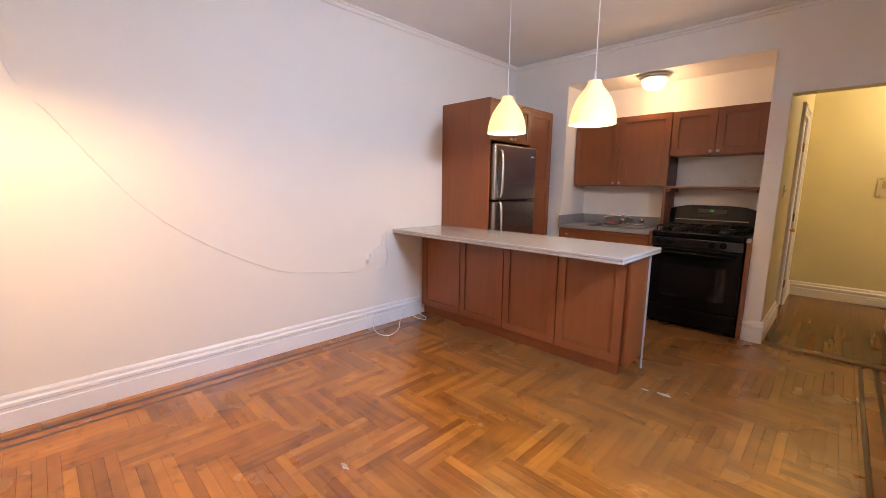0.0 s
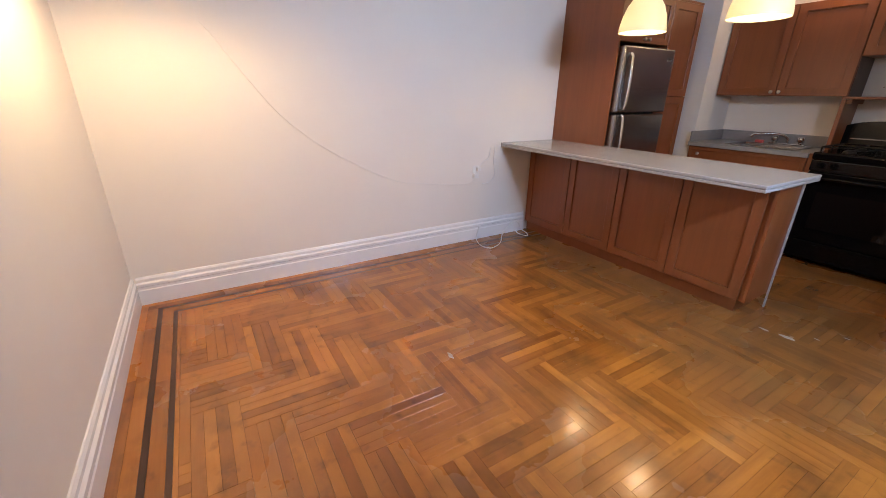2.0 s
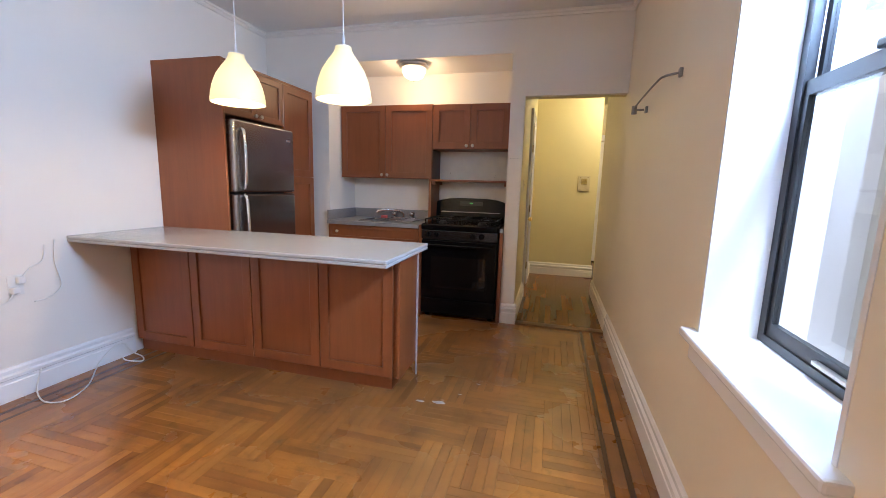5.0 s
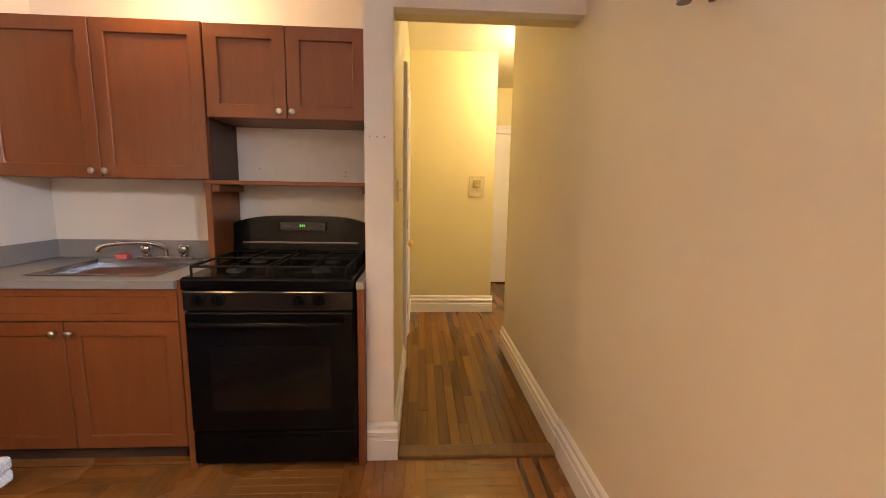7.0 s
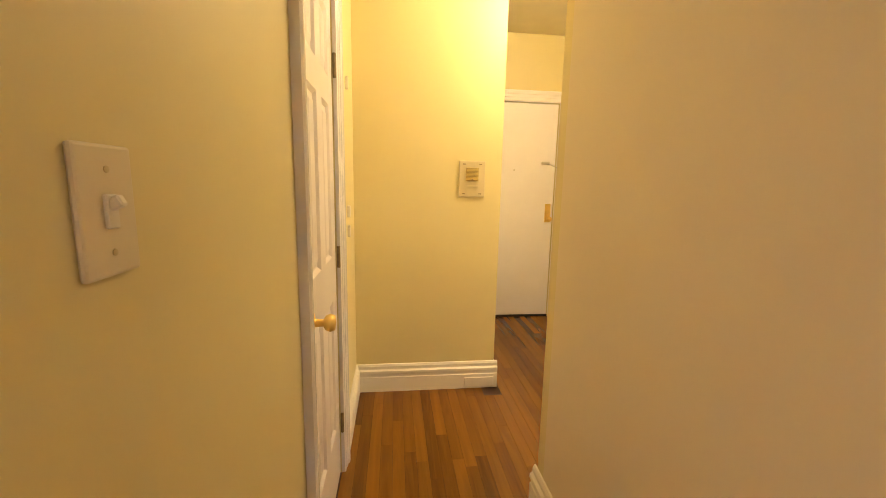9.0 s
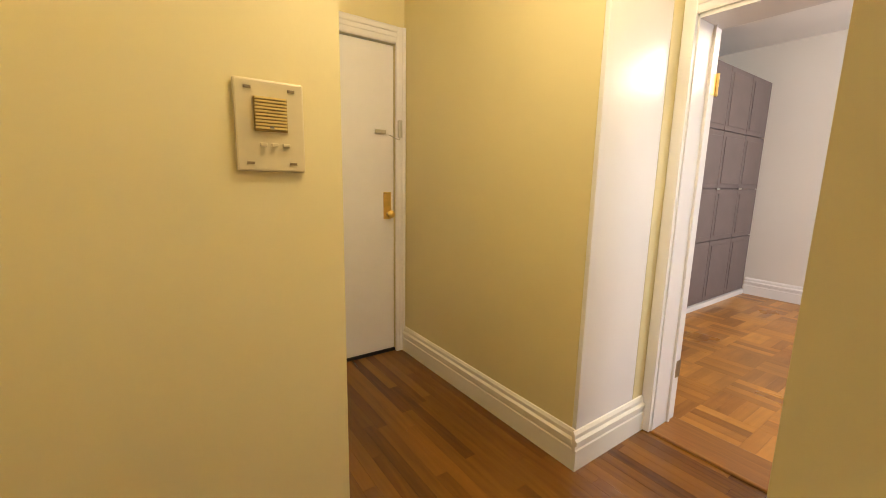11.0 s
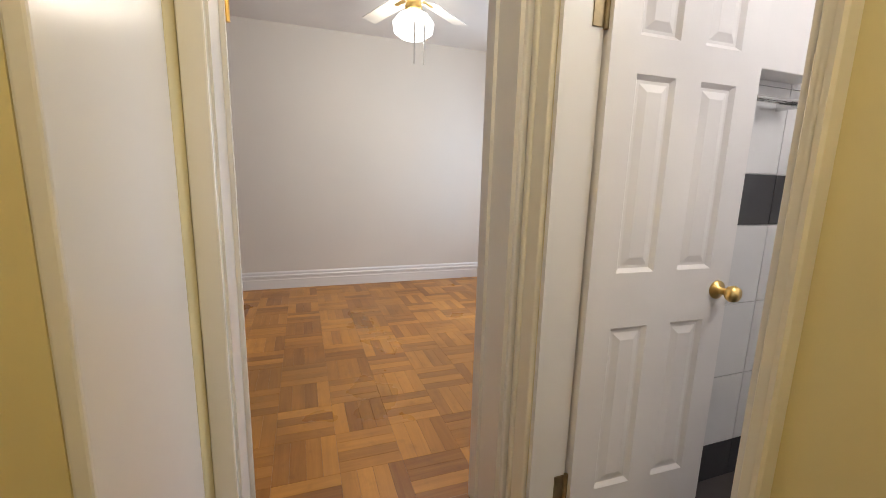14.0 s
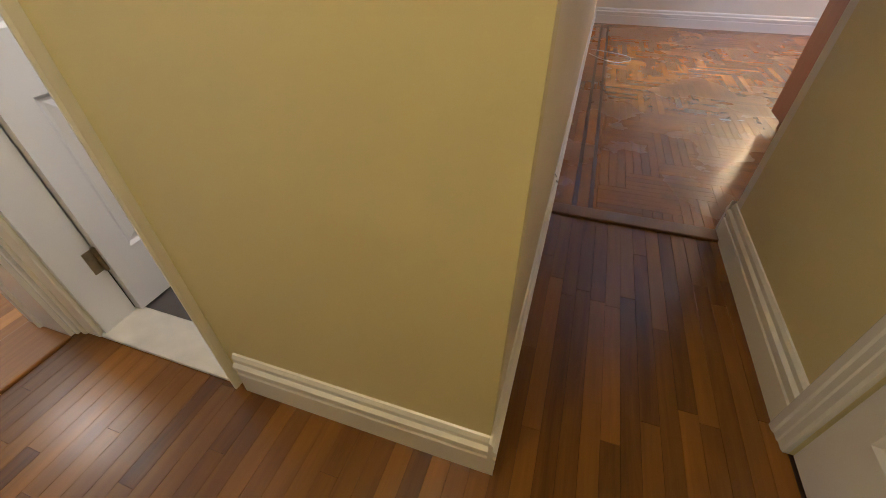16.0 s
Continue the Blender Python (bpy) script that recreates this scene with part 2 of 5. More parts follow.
DOME = glow("lit_dome", (1.0, 0.84, 0.56), 2.0)
FANGLASS = glow("lit_fan_glass", (1.0, 0.96, 0.88), 4.0)
BULB = glow("bulb_glass", (1.0, 0.86, 0.6), 6.0)
LED = glow("green_digits", (0.1, 1.0, 0.15), 0.45, (0.02, 0.1, 0.02))
SPONGE = material("pink_sponge", (0.65, 0.12, 0.11), 0.9, bump=0.5, bump_scale=200)
GLASS = glass("window_glass")
OAK_D, OAK_L = (0.22, 0.063, 0.008), (0.53, 0.19, 0.026)
FLOORX = wood("oak_strip", OAK_D, OAK_L, 0, rough=0.24, stretch=14, scale=2.2, spread=0.46, dirt=0.42, coat=0.35, bump=0.1, worn=0.2, traffic=0.5)
FLOORJ = wood("oak_strip_joined", OAK_D, OAK_L, 0, rough=0.24, stretch=6, scale=2.2, spread=0.46, joined=True, dirt=0.42, coat=0.35, bump=0.1, worn=0.2, traffic=0.5)
FLOORDK = wood("walnut_inlay", (0.045, 0.018, 0.008), (0.10, 0.043, 0.018), 0, rough=0.35, spread=0.4)
HALLOAK = wood("hall_oak", (0.080, 0.029, 0.005), (0.27, 0.108, 0.015), 0, rough=0.24, stretch=14, scale=2.0, spread=0.42, dirt=0.0)
PARQX = wood("parquet_oak", (0.25, 0.093, 0.015), (0.63, 0.29, 0.053), 0, rough=0.3, stretch=14, scale=2.2, spread=0.5, dirt=0.2)
PARQJ = wood("parquet_oak_joined", (0.25, 0.093, 0.015), (0.63, 0.29, 0.053), 0, rough=0.3, stretch=6, scale=2.2, spread=0.5, joined=True, dirt=0.2)
PARQJY = wood("parquet_oak_joined_cross", (0.25, 0.093, 0.015), (0.63, 0.29, 0.053), 1, rough=0.3, stretch=6, scale=2.2, spread=0.5, joined=True, dirt=0.2)
SUBFLOOR = material("floor_gap", (0.05, 0.02, 0.007), 0.8, vary=0.2)
SADDLE = wood("threshold_oak", (0.12, 0.05, 0.016), (0.30, 0.13, 0.04), 1, rough=0.35, spread=0.3, dirt=0.3)


# ---- builders ----
where = {}


def thing(name, at, label="", category="", group="", kind=""):
    ob = new(name)
    ob.empty_display_size = 0.1
    ob.location = at
    where[ob] = Vector(at)
    return tagged(ob, label, category, group, kind)


def link_mesh(name, bm, mat, at=(0, 0, 0), smooth=False):
    me = bpy.data.meshes.new(name)
    bmesh.ops.translate(bm, verts=bm.verts, vec=-Vector(at))
    bmesh.ops.recalc_face_normals(bm, faces=bm.faces)
    if smooth:
        for f in bm.faces:
            f.smooth = True
    bm.to_mesh(me)
    bm.free()
    me.materials.append(mat)
    ob = new(name, me)
    ob.location = at
    where[ob] = Vector(at)
    return ob


def part(name, bm, mat, parent, label="", smooth=False):
    at = where[parent]
    ob = link_mesh(name, bm, mat, at, smooth)
    ob.location = (0, 0, 0)
    ob.parent = parent
    return tagged(ob, label)


def solid(name, bm, mat, label="", category="", kind="", group="", at=(0, 0, 0), smooth=False):
    return tagged(link_mesh(name, bm, mat, at, smooth), label, category, group, kind)


def box(bm, x0, x1, y0, y1, z0, z1, bevel=0.0, seg=2):
    r = bmesh.ops.create_cube(bm, size=1.0)
    vs = r["verts"]
    for v in vs:
        v.co = Vector((x0 + (v.co.x + 0.5) * (x1 - x0), y0 + (v.co.y + 0.5) * (y1 - y0), z0 + (v.co.z + 0.5) * (z1 - z0)))
    if bevel:
        es = {e for v in vs for e in v.link_edges}
        bmesh.ops.bevel(bm, geom=list(es), offset=bevel, segments=seg, affect="EDGES", profile=0.5)
    return bm


def B(*a, **k):
    return box(bmesh.new(), *a, **k)


def turned(bm, profile, m=Matrix(), seg=28, caps=True):
    """Turned shape: profile of (radius, z)."""
    rings = []
    for r, z in profile:
        rings.append([bm.verts.new(m @ Vector((r * math.cos(2 * math.pi * i / seg), r * math.sin(2 * math.pi * i / seg), z))) for i in range(seg)])
    for a, b in zip(rings, rings[1:]):
        for i in range(seg):
            bm.faces.new((a[i], a[(i + 1) % seg], b[(i + 1) % seg], b[i]))
    for ring, r in ((rings[0], profile[0][0]), (rings[-1], profile[-1][0])):
        if caps and r > 0.0005:
            bm.faces.new(ring)
    return bm


def tube(bm, points, r, seg=8, close=True):
    pts = [Vector(p) for p in points]
    rings = []
    for i, p in enumerate(pts):
        d = (pts[min(i + 1, len(pts) - 1)] - pts[max(i - 1, 0)]).normalized()
        side = d.cross(Vector((0.31, 0.17, 0.94)))
        if side.length < 1e-3:
            side = d.cross(Vector((1, 0, 0)))
        side.normalize()
        up = side.cross(d)
        rings.append([bm.verts.new(p + r * (math.cos(2 * math.pi * k / seg) * side + math.sin(2 * math.pi * k / seg) * up)) for k in range(seg)])
    for a, b in zip(rings, rings[1:]):
        for k in range(seg):
            bm.faces.new((a[k], a[(k + 1) % seg], b[(k + 1) % seg], b[k]))
    if close:
        bm.faces.new(rings[0]), bm.faces.new(rings[-1])
    return bm


def smooth_path(points, n=8):
    """Catmull-Rom through the points."""
    p = [Vector(q) for q in points]
    p = [2 * p[0] - p[1]] + p + [2 * p[-1] - p[-2]]
    out = []
    for i in range(1, len(p) - 2):
        for k in range(n):
            t = k / n
            out.append(0.5 * ((2 * p[i]) + (p[i + 1] - p[i - 1]) * t + (2 * p[i - 1] - 5 * p[i] + 4 * p[i + 1] - p[i + 2]) * t * t + (3 * p[i] - p[i - 1] - 3 * p[i + 1] + p[i + 2]) * t ** 3))
    out.append(p[-2])
    return out


def moulding(bm, p0, p1, out, profile):
    """Extrudes a profile of (depth, z) from p0 to p1 (x, y); out is the way into the room."""
    p0, p1, out = Vector((*p0, 0)), Vector((*p1, 0)), Vector((*out, 0))
    ends = [[bm.verts.new(p + out * d + Vector((0, 0, z))) for d, z in profile] for p in (p0, p1)]
    n = len(profile)
    for i in range(n):
        bm.faces.new((ends[0][i], ends[0][(i + 1) % n], ends[1][(i + 1) % n], ends[1][i]))
    bm.faces.new(ends[0]), bm.faces.new(ends[1])
    return bm


def casing_bar(bm, a, b, inward, out, width=0.09):
    """A stepped casing board from a to b (3D); inward points to the opening, out into the room. Its inner edge lies on a-b."""
    a, b, i, o = Vector(a), Vector(b), Vector(inward), Vector(out)
    k9 = width / 0.09
    prof = [(w * k9, d) for w, d in [(0, 0), (0, 0.014), (0.008, 0.018), (0.03, 0.018), (0.034, 0.022), (0.055, 0.022), (0.06, 0.028), (0.082, 0.03), (0.09, 0.024), (0.09, 0)]]
    ends = [[bm.verts.new(p - i * w + o * d) for w, d in prof] for p in (a, b)]
    n = len(prof)
    for k in range(n):
        bm.faces.new((ends[0][k], ends[0][(k + 1) % n], ends[1][(k + 1) % n], ends[1][k]))
    bm.faces.new(ends[0]), bm.faces.new(ends[1])
    return bm


BASE = [(0, 0), (0.022, 0), (0.022, 0.105), (0.017, 0.11), (0.017, 0.128), (0.024, 0.134), (0.024, 0.152), (0.013, 0.162), (0.013, 0.182), (0.006, 0.196), (0, 0.198)]
BASEH = [(d, z * 0.90) for d, z in BASE]
BASE = [(d, z * 0.95) for d, z in BASE]

# ---- structure: living room 3.40 x 4.81, kitchen alcove, hall, bedroom, bath ----
CH, HH = 2.70, 2.66
solid("floor", B(-0.15, 3.62, -4.96, 0.62, -0.12, -0.012), SUBFLOOR, "worn oak herringbone parquet floor with dark inlay border", "floor", "structure")
solid("floor_hall", B(2.4, 5.12, 0.62, 3.9, -0.12, -0.012), SUBFLOOR, "dark narrow oak strip floor of the hall", "floor", "structure")
solid("floor_bedroom", B(5.12, 8.62, -0.75, 3.85, -0.12, -0.012), SUBFLOOR, "oak basket-weave parquet floor of the bedroom", "floor", "structure")
solid("floor_bath", B(3.62, 5.05, -0.1, 1.3, -0.12, 0.004), TILEF, "grey-brown tiled bathroom floor", "floor", "structure")
solid("ceiling", B(-0.15, 3.62, -4.96, 0.06, CH, CH + 0.1), CEIL, "plain painted white living room ceiling", "ceiling", "structure")
solid("ceiling_alcove", B(0.55, 2.53, 0.06, 0.64, 2.39, 2.5), CEIL, "low painted ceiling of the kitchen alcove", "ceiling", "structure")
solid("ceiling_hall", B(2.4, 5.12, 0.06, 3.9, HH, HH + 0.1), material("hall_ceiling_paint", (0.74, 0.68, 0.52), 0.6, vary=0.03), "cream painted hall ceiling", "ceiling", "structure")
solid("ceiling_bedroom", B(5.12, 8.62, -0.75, 3.85, 2.70, 2.8), CEIL, "plain white bedroom ceiling", "ceiling", "structure")
solid("ceiling_bath", B(3.53, 5.05, -0.1, 1.3, 2.4, 2.5), CEIL, "white bathroom ceiling", "ceiling", "structure")


def wall(name, boxes, mat, label):
    w = solid(name, B(*boxes[0]), mat, label, "wall", "structure")
    for b in boxes[1:]:
        part("wall_section", B(*b), mat, w)
    return w


wall("wall_west", [(-0.15, 0, -4.96, 0.06, 0, CH)], LIVING, "long off-white painted plaster wall with cable marks")
wall("wall_south", [(0, 3.4, -4.96, -4.81, 0, CH)], LIVING, "off-white painted end wall of living room")
wall("wall_north", [(0, 0.69, 0, 0.06, 0, CH), (0.69, 2.46, 0, 0.06, 2.39, CH), (2.46, 2.585, 0, 0.06, 0, CH), (2.585, 3.4, 0, 0.06, 2.035, CH)], LIVING, "off-white wall with kitchen alcove and hall opening")
WY0, WY1, WZ0, WZ1 = -2.82, -2.085, 0.765, 2.25
wall("wall_east", [(3.4, 3.72, -4.96, WY0, 0, CH), (3.4, 3.72, WY1, 0.03, 0, CH), (3.4, 3.72, WY0, WY1, 0, WZ0 - 0.03), (3.4, 3.72, WY0, WY1, WZ1, CH)], CREAM, "cream wall with deep window opening")
wall("wall_alcove", [(0.55, 0.69, 0.06, 0.64, 0, 2.39), (0.69, 2.46, 0.535, 0.64, 0, 2.39), (2.46, 2.525, 0.06, 0.64, 0, 2.39)], LIVING, "off-white walls of kitchen alcove")
wall("wall_hall_corridor", [(3.4, 3.52, 0.03, 1.325, 0, HH)], CREAM, "pale yellow painted corridor wall")
wall("wall_hall_west", [(2.525, 2.585, 0.06, 1.08, 0, HH), (2.465, 2.585, 1.66, 2.39, 0, HH), (2.525, 2.585, 1.08, 1.66, 2.03, HH), (1.9, 2.0, 0.66, 2.5, 0, HH)], HALL, "pale yellow hall wall with closet door")
wall("wall_hall_lintel", [(2.585, 3.4, 0.06, 0.14, 2.035, HH)], HALL, "yellow lintel over hall opening")
wall("wall_intercom", [(2.465, 3.465, 2.39, 2.51, 0, HH), (3.36, 3.465, 2.51, 3.74, 0, HH)], HALL, "pale yellow wall carrying the intercom panel")
wall("wall_entrance", [(3.36, 3.57, 3.74, 3.9, 0, HH), (4.358, 4.55, 3.74, 3.9, 0, HH), (3.57, 4.358, 3.74, 3.9, 2.07, HH)], HALL, "yellow wall around the entrance door")
wall("wall_recess", [(4.425, 4.55, 2.272, 3.74, 0, HH), (4.55, 5.07, 2.272, 2.39, 0, HH)], HALL, "plain pale yellow entrance recess wall")
BO0, BO1, BOZ = 1.415, 2.208, 1.93
wall("wall_bedroom_door", [(4.97, 5.07, 1.386, BO0, 0, HH), (4.97, 5.07, BO1, 2.272, 0, HH), (4.97, 5.07, BO0, BO1, BOZ, HH)], HALL, "yellow wall around bedroom doorway")
wall("wall_bedroom_west", [(5.07, 5.18, -0.75, BO0, 0, CH), (5.07, 5.18, BO1, 3.85, 0, CH), (5.07, 5.18, BO0, BO1, BOZ, CH)], BEDPAINT, "off-white bedroom wall with doorway")
wall("wall_bedroom_east", [(8.5, 8.62, -0.75, 3.85, 0, CH)], BEDPAINT, "plain off-white bedroom wall")
wall("wall_bedroom_north", [(5.18, 8.5, 3.72, 3.85, 0, CH)], BEDPAINT, "off-white bedroom wall behind wardrobe")
wall("wall_bedroom_south", [(5.18, 6.4, -0.75, -0.6, 0, CH), (7.6, 8.5, -0.75, -0.6, 0, CH), (6.4, 7.6, -0.75, -0.6, 0, 0.8), (6.4, 7.6, -0.75, -0.6, 2.2, CH)], BEDPAINT, "off-white bedroom wall with window opening")
DX0, DX1, DZ = 4.268, 4.85, 1.93
wall("wall_switch", [(3.52, DX0, 1.325, 1.385, 0, HH), (3.4, 3.52, 1.325, 1.385, 0, HH), (DX1, 5.07, 1.325, 1.385, 0, HH), (DX0, DX1, 1.325, 1.385, DZ, HH)], HALL, "pale yellow wall between bath door and corridor")
wall("wall_bath_north", [(3.52, DX0, 1.265, 1.325, 0, HH), (DX1, 4.96, 1.265, 1.325, 0, HH), (DX0, DX1, 1.265, 1.325, DZ, HH)], TILEW, "white bathroom wall with doorway")
wall("wall_bath", [(3.52, 3.62, -0.1, 1.265, 0, 2.4), (3.62, 4.96, -0.1, 0, 0, 2.4), (4.96, 5.07, -0.1, 1.265, 0, 2.4)], TILEW, "white tiled bathroom walls")

# tiles on the bathroom wall seen past the open door
tiles = bpy.data.objects["wall_bath"]
for row, (z0, z1, mat) in enumerate([(0.005, 0.17, TILED)] + [(0.174 + 0.305 * k, 0.174 + 0.305 * (k + 1) - 0.004, TILEW) for k in range(3)] + [(1.089, 1.275, TILED), (1.279, 1.58, TILEW), (1.584, 1.885, TILEW)]):
    for k in range(4):
        part("tile", B(4.952, 4.96, 0.01 + 0.31 * k, 0.316 + 0.31 * k, z0, z1), mat, tiles)

rk = thing("towel_rack", (4.93, 0.5, 1.5), "small chrome rack on white tiled wall", "rack")
for y in (0.38, 0.62):
    part("bracket", B(4.88, 4.952, y - 0.006, y + 0.006, 1.50, 1.53, 0.002, 1), CHROME, rk)
for x in (4.885, 4.905, 4.925):
    part("rail", tube(bmesh.new(), [(x, 0.36, 1.525), (x, 0.64, 1.525)], 0.005, 8), CHROME, rk)
part("mirror_cabinet", B(4.86, 4.952, 0.30, 0.66, 1.60, 2.1, 0.004), TRIMW, rk)

# baseboards
def skirting(name, runs, profile, mat, label):
    """One baseboard to a room, a board to each run of wall."""
    ob = None
    for p0, p1, o in runs:
        bm = moulding(bmesh.new(), p0, p1, o, profile)
        if ob is None:
            ob = solid(name, bm, mat, label, "baseboard", "structure")
        else:
            part("board", bm, mat, ob)


skirting("baseboard", [((0, -4.788), (0, -1.56), (1, 0)), ((0, -4.81), (3.4, -4.81), (0, 1)), ((3.4, -4.788), (3.4, -0.0005), (-1, 0)), ((2.46, 0), (2.607, 0), (0, -1))], BASE, TRIM, "tall white moulded baseboard of living room")
skirting("baseboard_hall", [((2.585, 0.0005), (2.585, 0.99), (1, 0)), ((2.585, 1.75), (2.585, 2.39), (1, 0)), ((2.585, 2.39), (3.487, 2.39), (0, -1)), ((3.4, 0.0), (3.4, 1.4065), (-1, 0)),
                  ((3.4, 1.385), (4.20, 1.385), (0, 1)), ((4.425, 2.2505), (4.425, 3.74), (-1, 0)), ((4.403, 2.25), (4.95, 2.25), (0, -1)), ((3.465, 2.3905), (3.465, 3.74), (1, 0))], BASEH, TRIMY, "tall cream moulded baseboard of hall")
skirting("baseboard_bedroom", [((8.5, -0.6), (8.5, 2.985), (-1, 0)), ((5.18, -0.6), (8.5, -0.6), (0, 1)), ((5.18, -0.6), (5.18, 1.4), (1, 0)), ((5.18, 2.26), (5.18, 3.1), (1, 0))], BASE, TRIM, "white moulded bedroom baseboard")
# slim picture moulding below the ceiling
bm = bmesh.new()
CROWN = [(0, CH - 0.045), (0.012, CH - 0.045), (0.02, CH - 0.03), (0.02, CH - 0.02), (0.03, CH - 0.012), (0.03, CH), (0, CH)]
for p0, p1, o in [((0, -4.81), (0, 0), (1, 0)), ((0, 0), (3.4, 0), (0, -1)), ((3.4, 0), (3.4, -4.81), (-1, 0)), ((0, -4.81), (3.4, -4.81), (0, 1))]:
    moulding(bm, p0, p1, o, CROWN)
solid("trim_ceiling", bm, LIVING, "slim painted ceiling moulding", "moulding", "structure")
# white board on the recess corner
solid("trim_corner_board", B(4.425, 4.865, 2.25, 2.272, 0.0, HH, 0.004), TRIM, "glossy white painted corner board", "trim", "structure")
solid("trim_corner_side", B(4.865, 4.97, 2.25, 2.272, 0.0, HH), HALL, "yellow painted filler beside doorway", "trim", "structure")


# ---- doorways ----
def frame_bars(boxes):
    bm = bmesh.new()
    for b in boxes:
        box(bm, *b)
    return bm


cas = solid("door_frame_bedroom", frame_bars([(4.968, 5.182, BO0 - 0.001, BO0 + 0.018, 0, BOZ), (4.968, 5.182, BO1 - 0.018, BO1 + 0.001, 0, BOZ), (4.968, 5.182, BO0, BO1, BOZ - 0.018, BOZ)]), TRIM, "white painted bedroom door frame", "door frame", "structure")
bm = bmesh.new()
box(bm, 4.945, 4.97, BO1 - 0.012, 2.249, 0, BOZ + 0.09, 0.004)
box(bm, 4.95, 4.972, BO0 - 0.032, BO0 + 0.004, 0, BOZ + 0.09, 0.005)
casing_bar(bm, (4.97, BO0, BOZ), (4.97, BO1, BOZ), (0, 0, -1), (-1, 0, 0))
part("casing", bm, TRIM, cas)
part("door_stop", frame_bars([(5.10, 5.115, BO1 - 0.03, BO1 - 0.018, 0, BOZ), (5.10, 5.115, BO0 + 0.018, BO0 + 0.03, 0, BOZ)]), TRIM, cas)
hb = bmesh.new()
box(hb, 5.135, 5.185, BO1 - 0.021, BO1 - 0.017, 1.63, 1.72)
turned(hb, [(0.007, 1.625), (0.007, 1.725)], Matrix.Translation((5.188, BO1 - 0.024, 0)), 10)
part("hinge", hb, BRASS, cas)
hb = bmesh.new()
box(hb, 5.135, 5.185, BO1 - 0.021, BO1 - 0.017, 0.24, 0.33)
part("hinge", hb, OLDBRASS, cas)

cas = solid("door_frame_bath", frame_bars([(DX0 - 0.001, DX0 + 0.016, 1.263, 1.387, 0, DZ), (DX1 - 0.016, DX1 + 0.001, 1.263, 1.387, 0, DZ), (DX0, DX1, 1.263, 1.387, DZ - 0.016, DZ)]), TRIM, "white painted bathroom door frame", "door frame", "structure")
bm = bmesh.new()
casing_bar(bm, (DX0, 1.385, 0), (DX0, 1.385, DZ + 0.06), (1, 0, 0), (0, 1, 0), 0.034)
box(bm, DX1 + 0.004, DX1 + 0.07, 1.384, 1.402, 0, DZ + 0.06, 0.005)
box(bm, DX1 + 0.068, DX1 + 0.09, 1.384, 1.41, 0, DZ + 0.062, 0.006)
casing_bar(bm, (DX0, 1.385, DZ), (DX1, 1.385, DZ), (0, 0, -1), (0, 1, 0), 0.06)
part("casing", bm, TRIMY, cas)
for z in (0.28, 1.67):
    hb = bmesh.new()
    box(hb, DX1 - 0.02, DX1 - 0.016, 1.266, 1.30, z - 0.045, z + 0.045)
    turned(hb, [(0.007, z - 0.05), (0.007, z + 0.05)], Matrix.Translation((DX1 - 0.022, 1.262, 0)), 10)
    part("hinge", hb, OLDBRASS, cas)
part("threshold", B(DX0, DX1, 1.24, 1.40, 0.0, 0.018, 0.006), material("marble_saddle", (0.62, 0.57, 0.5), 0.35, vary=0.12, scale=9), cas, "white stone saddle")
for z, x in ((1.13, 4.243), (0.82, 4.243)):
    nb = bmesh.new()
    turned(nb, [(0.0025, 0), (0.0025, 0.006)], Matrix.Translation((x - 0.002, 1.385, z)) @ pose(0, 0, 0, -90), 8)
    part("nail", nb, GREYMARK, cas)


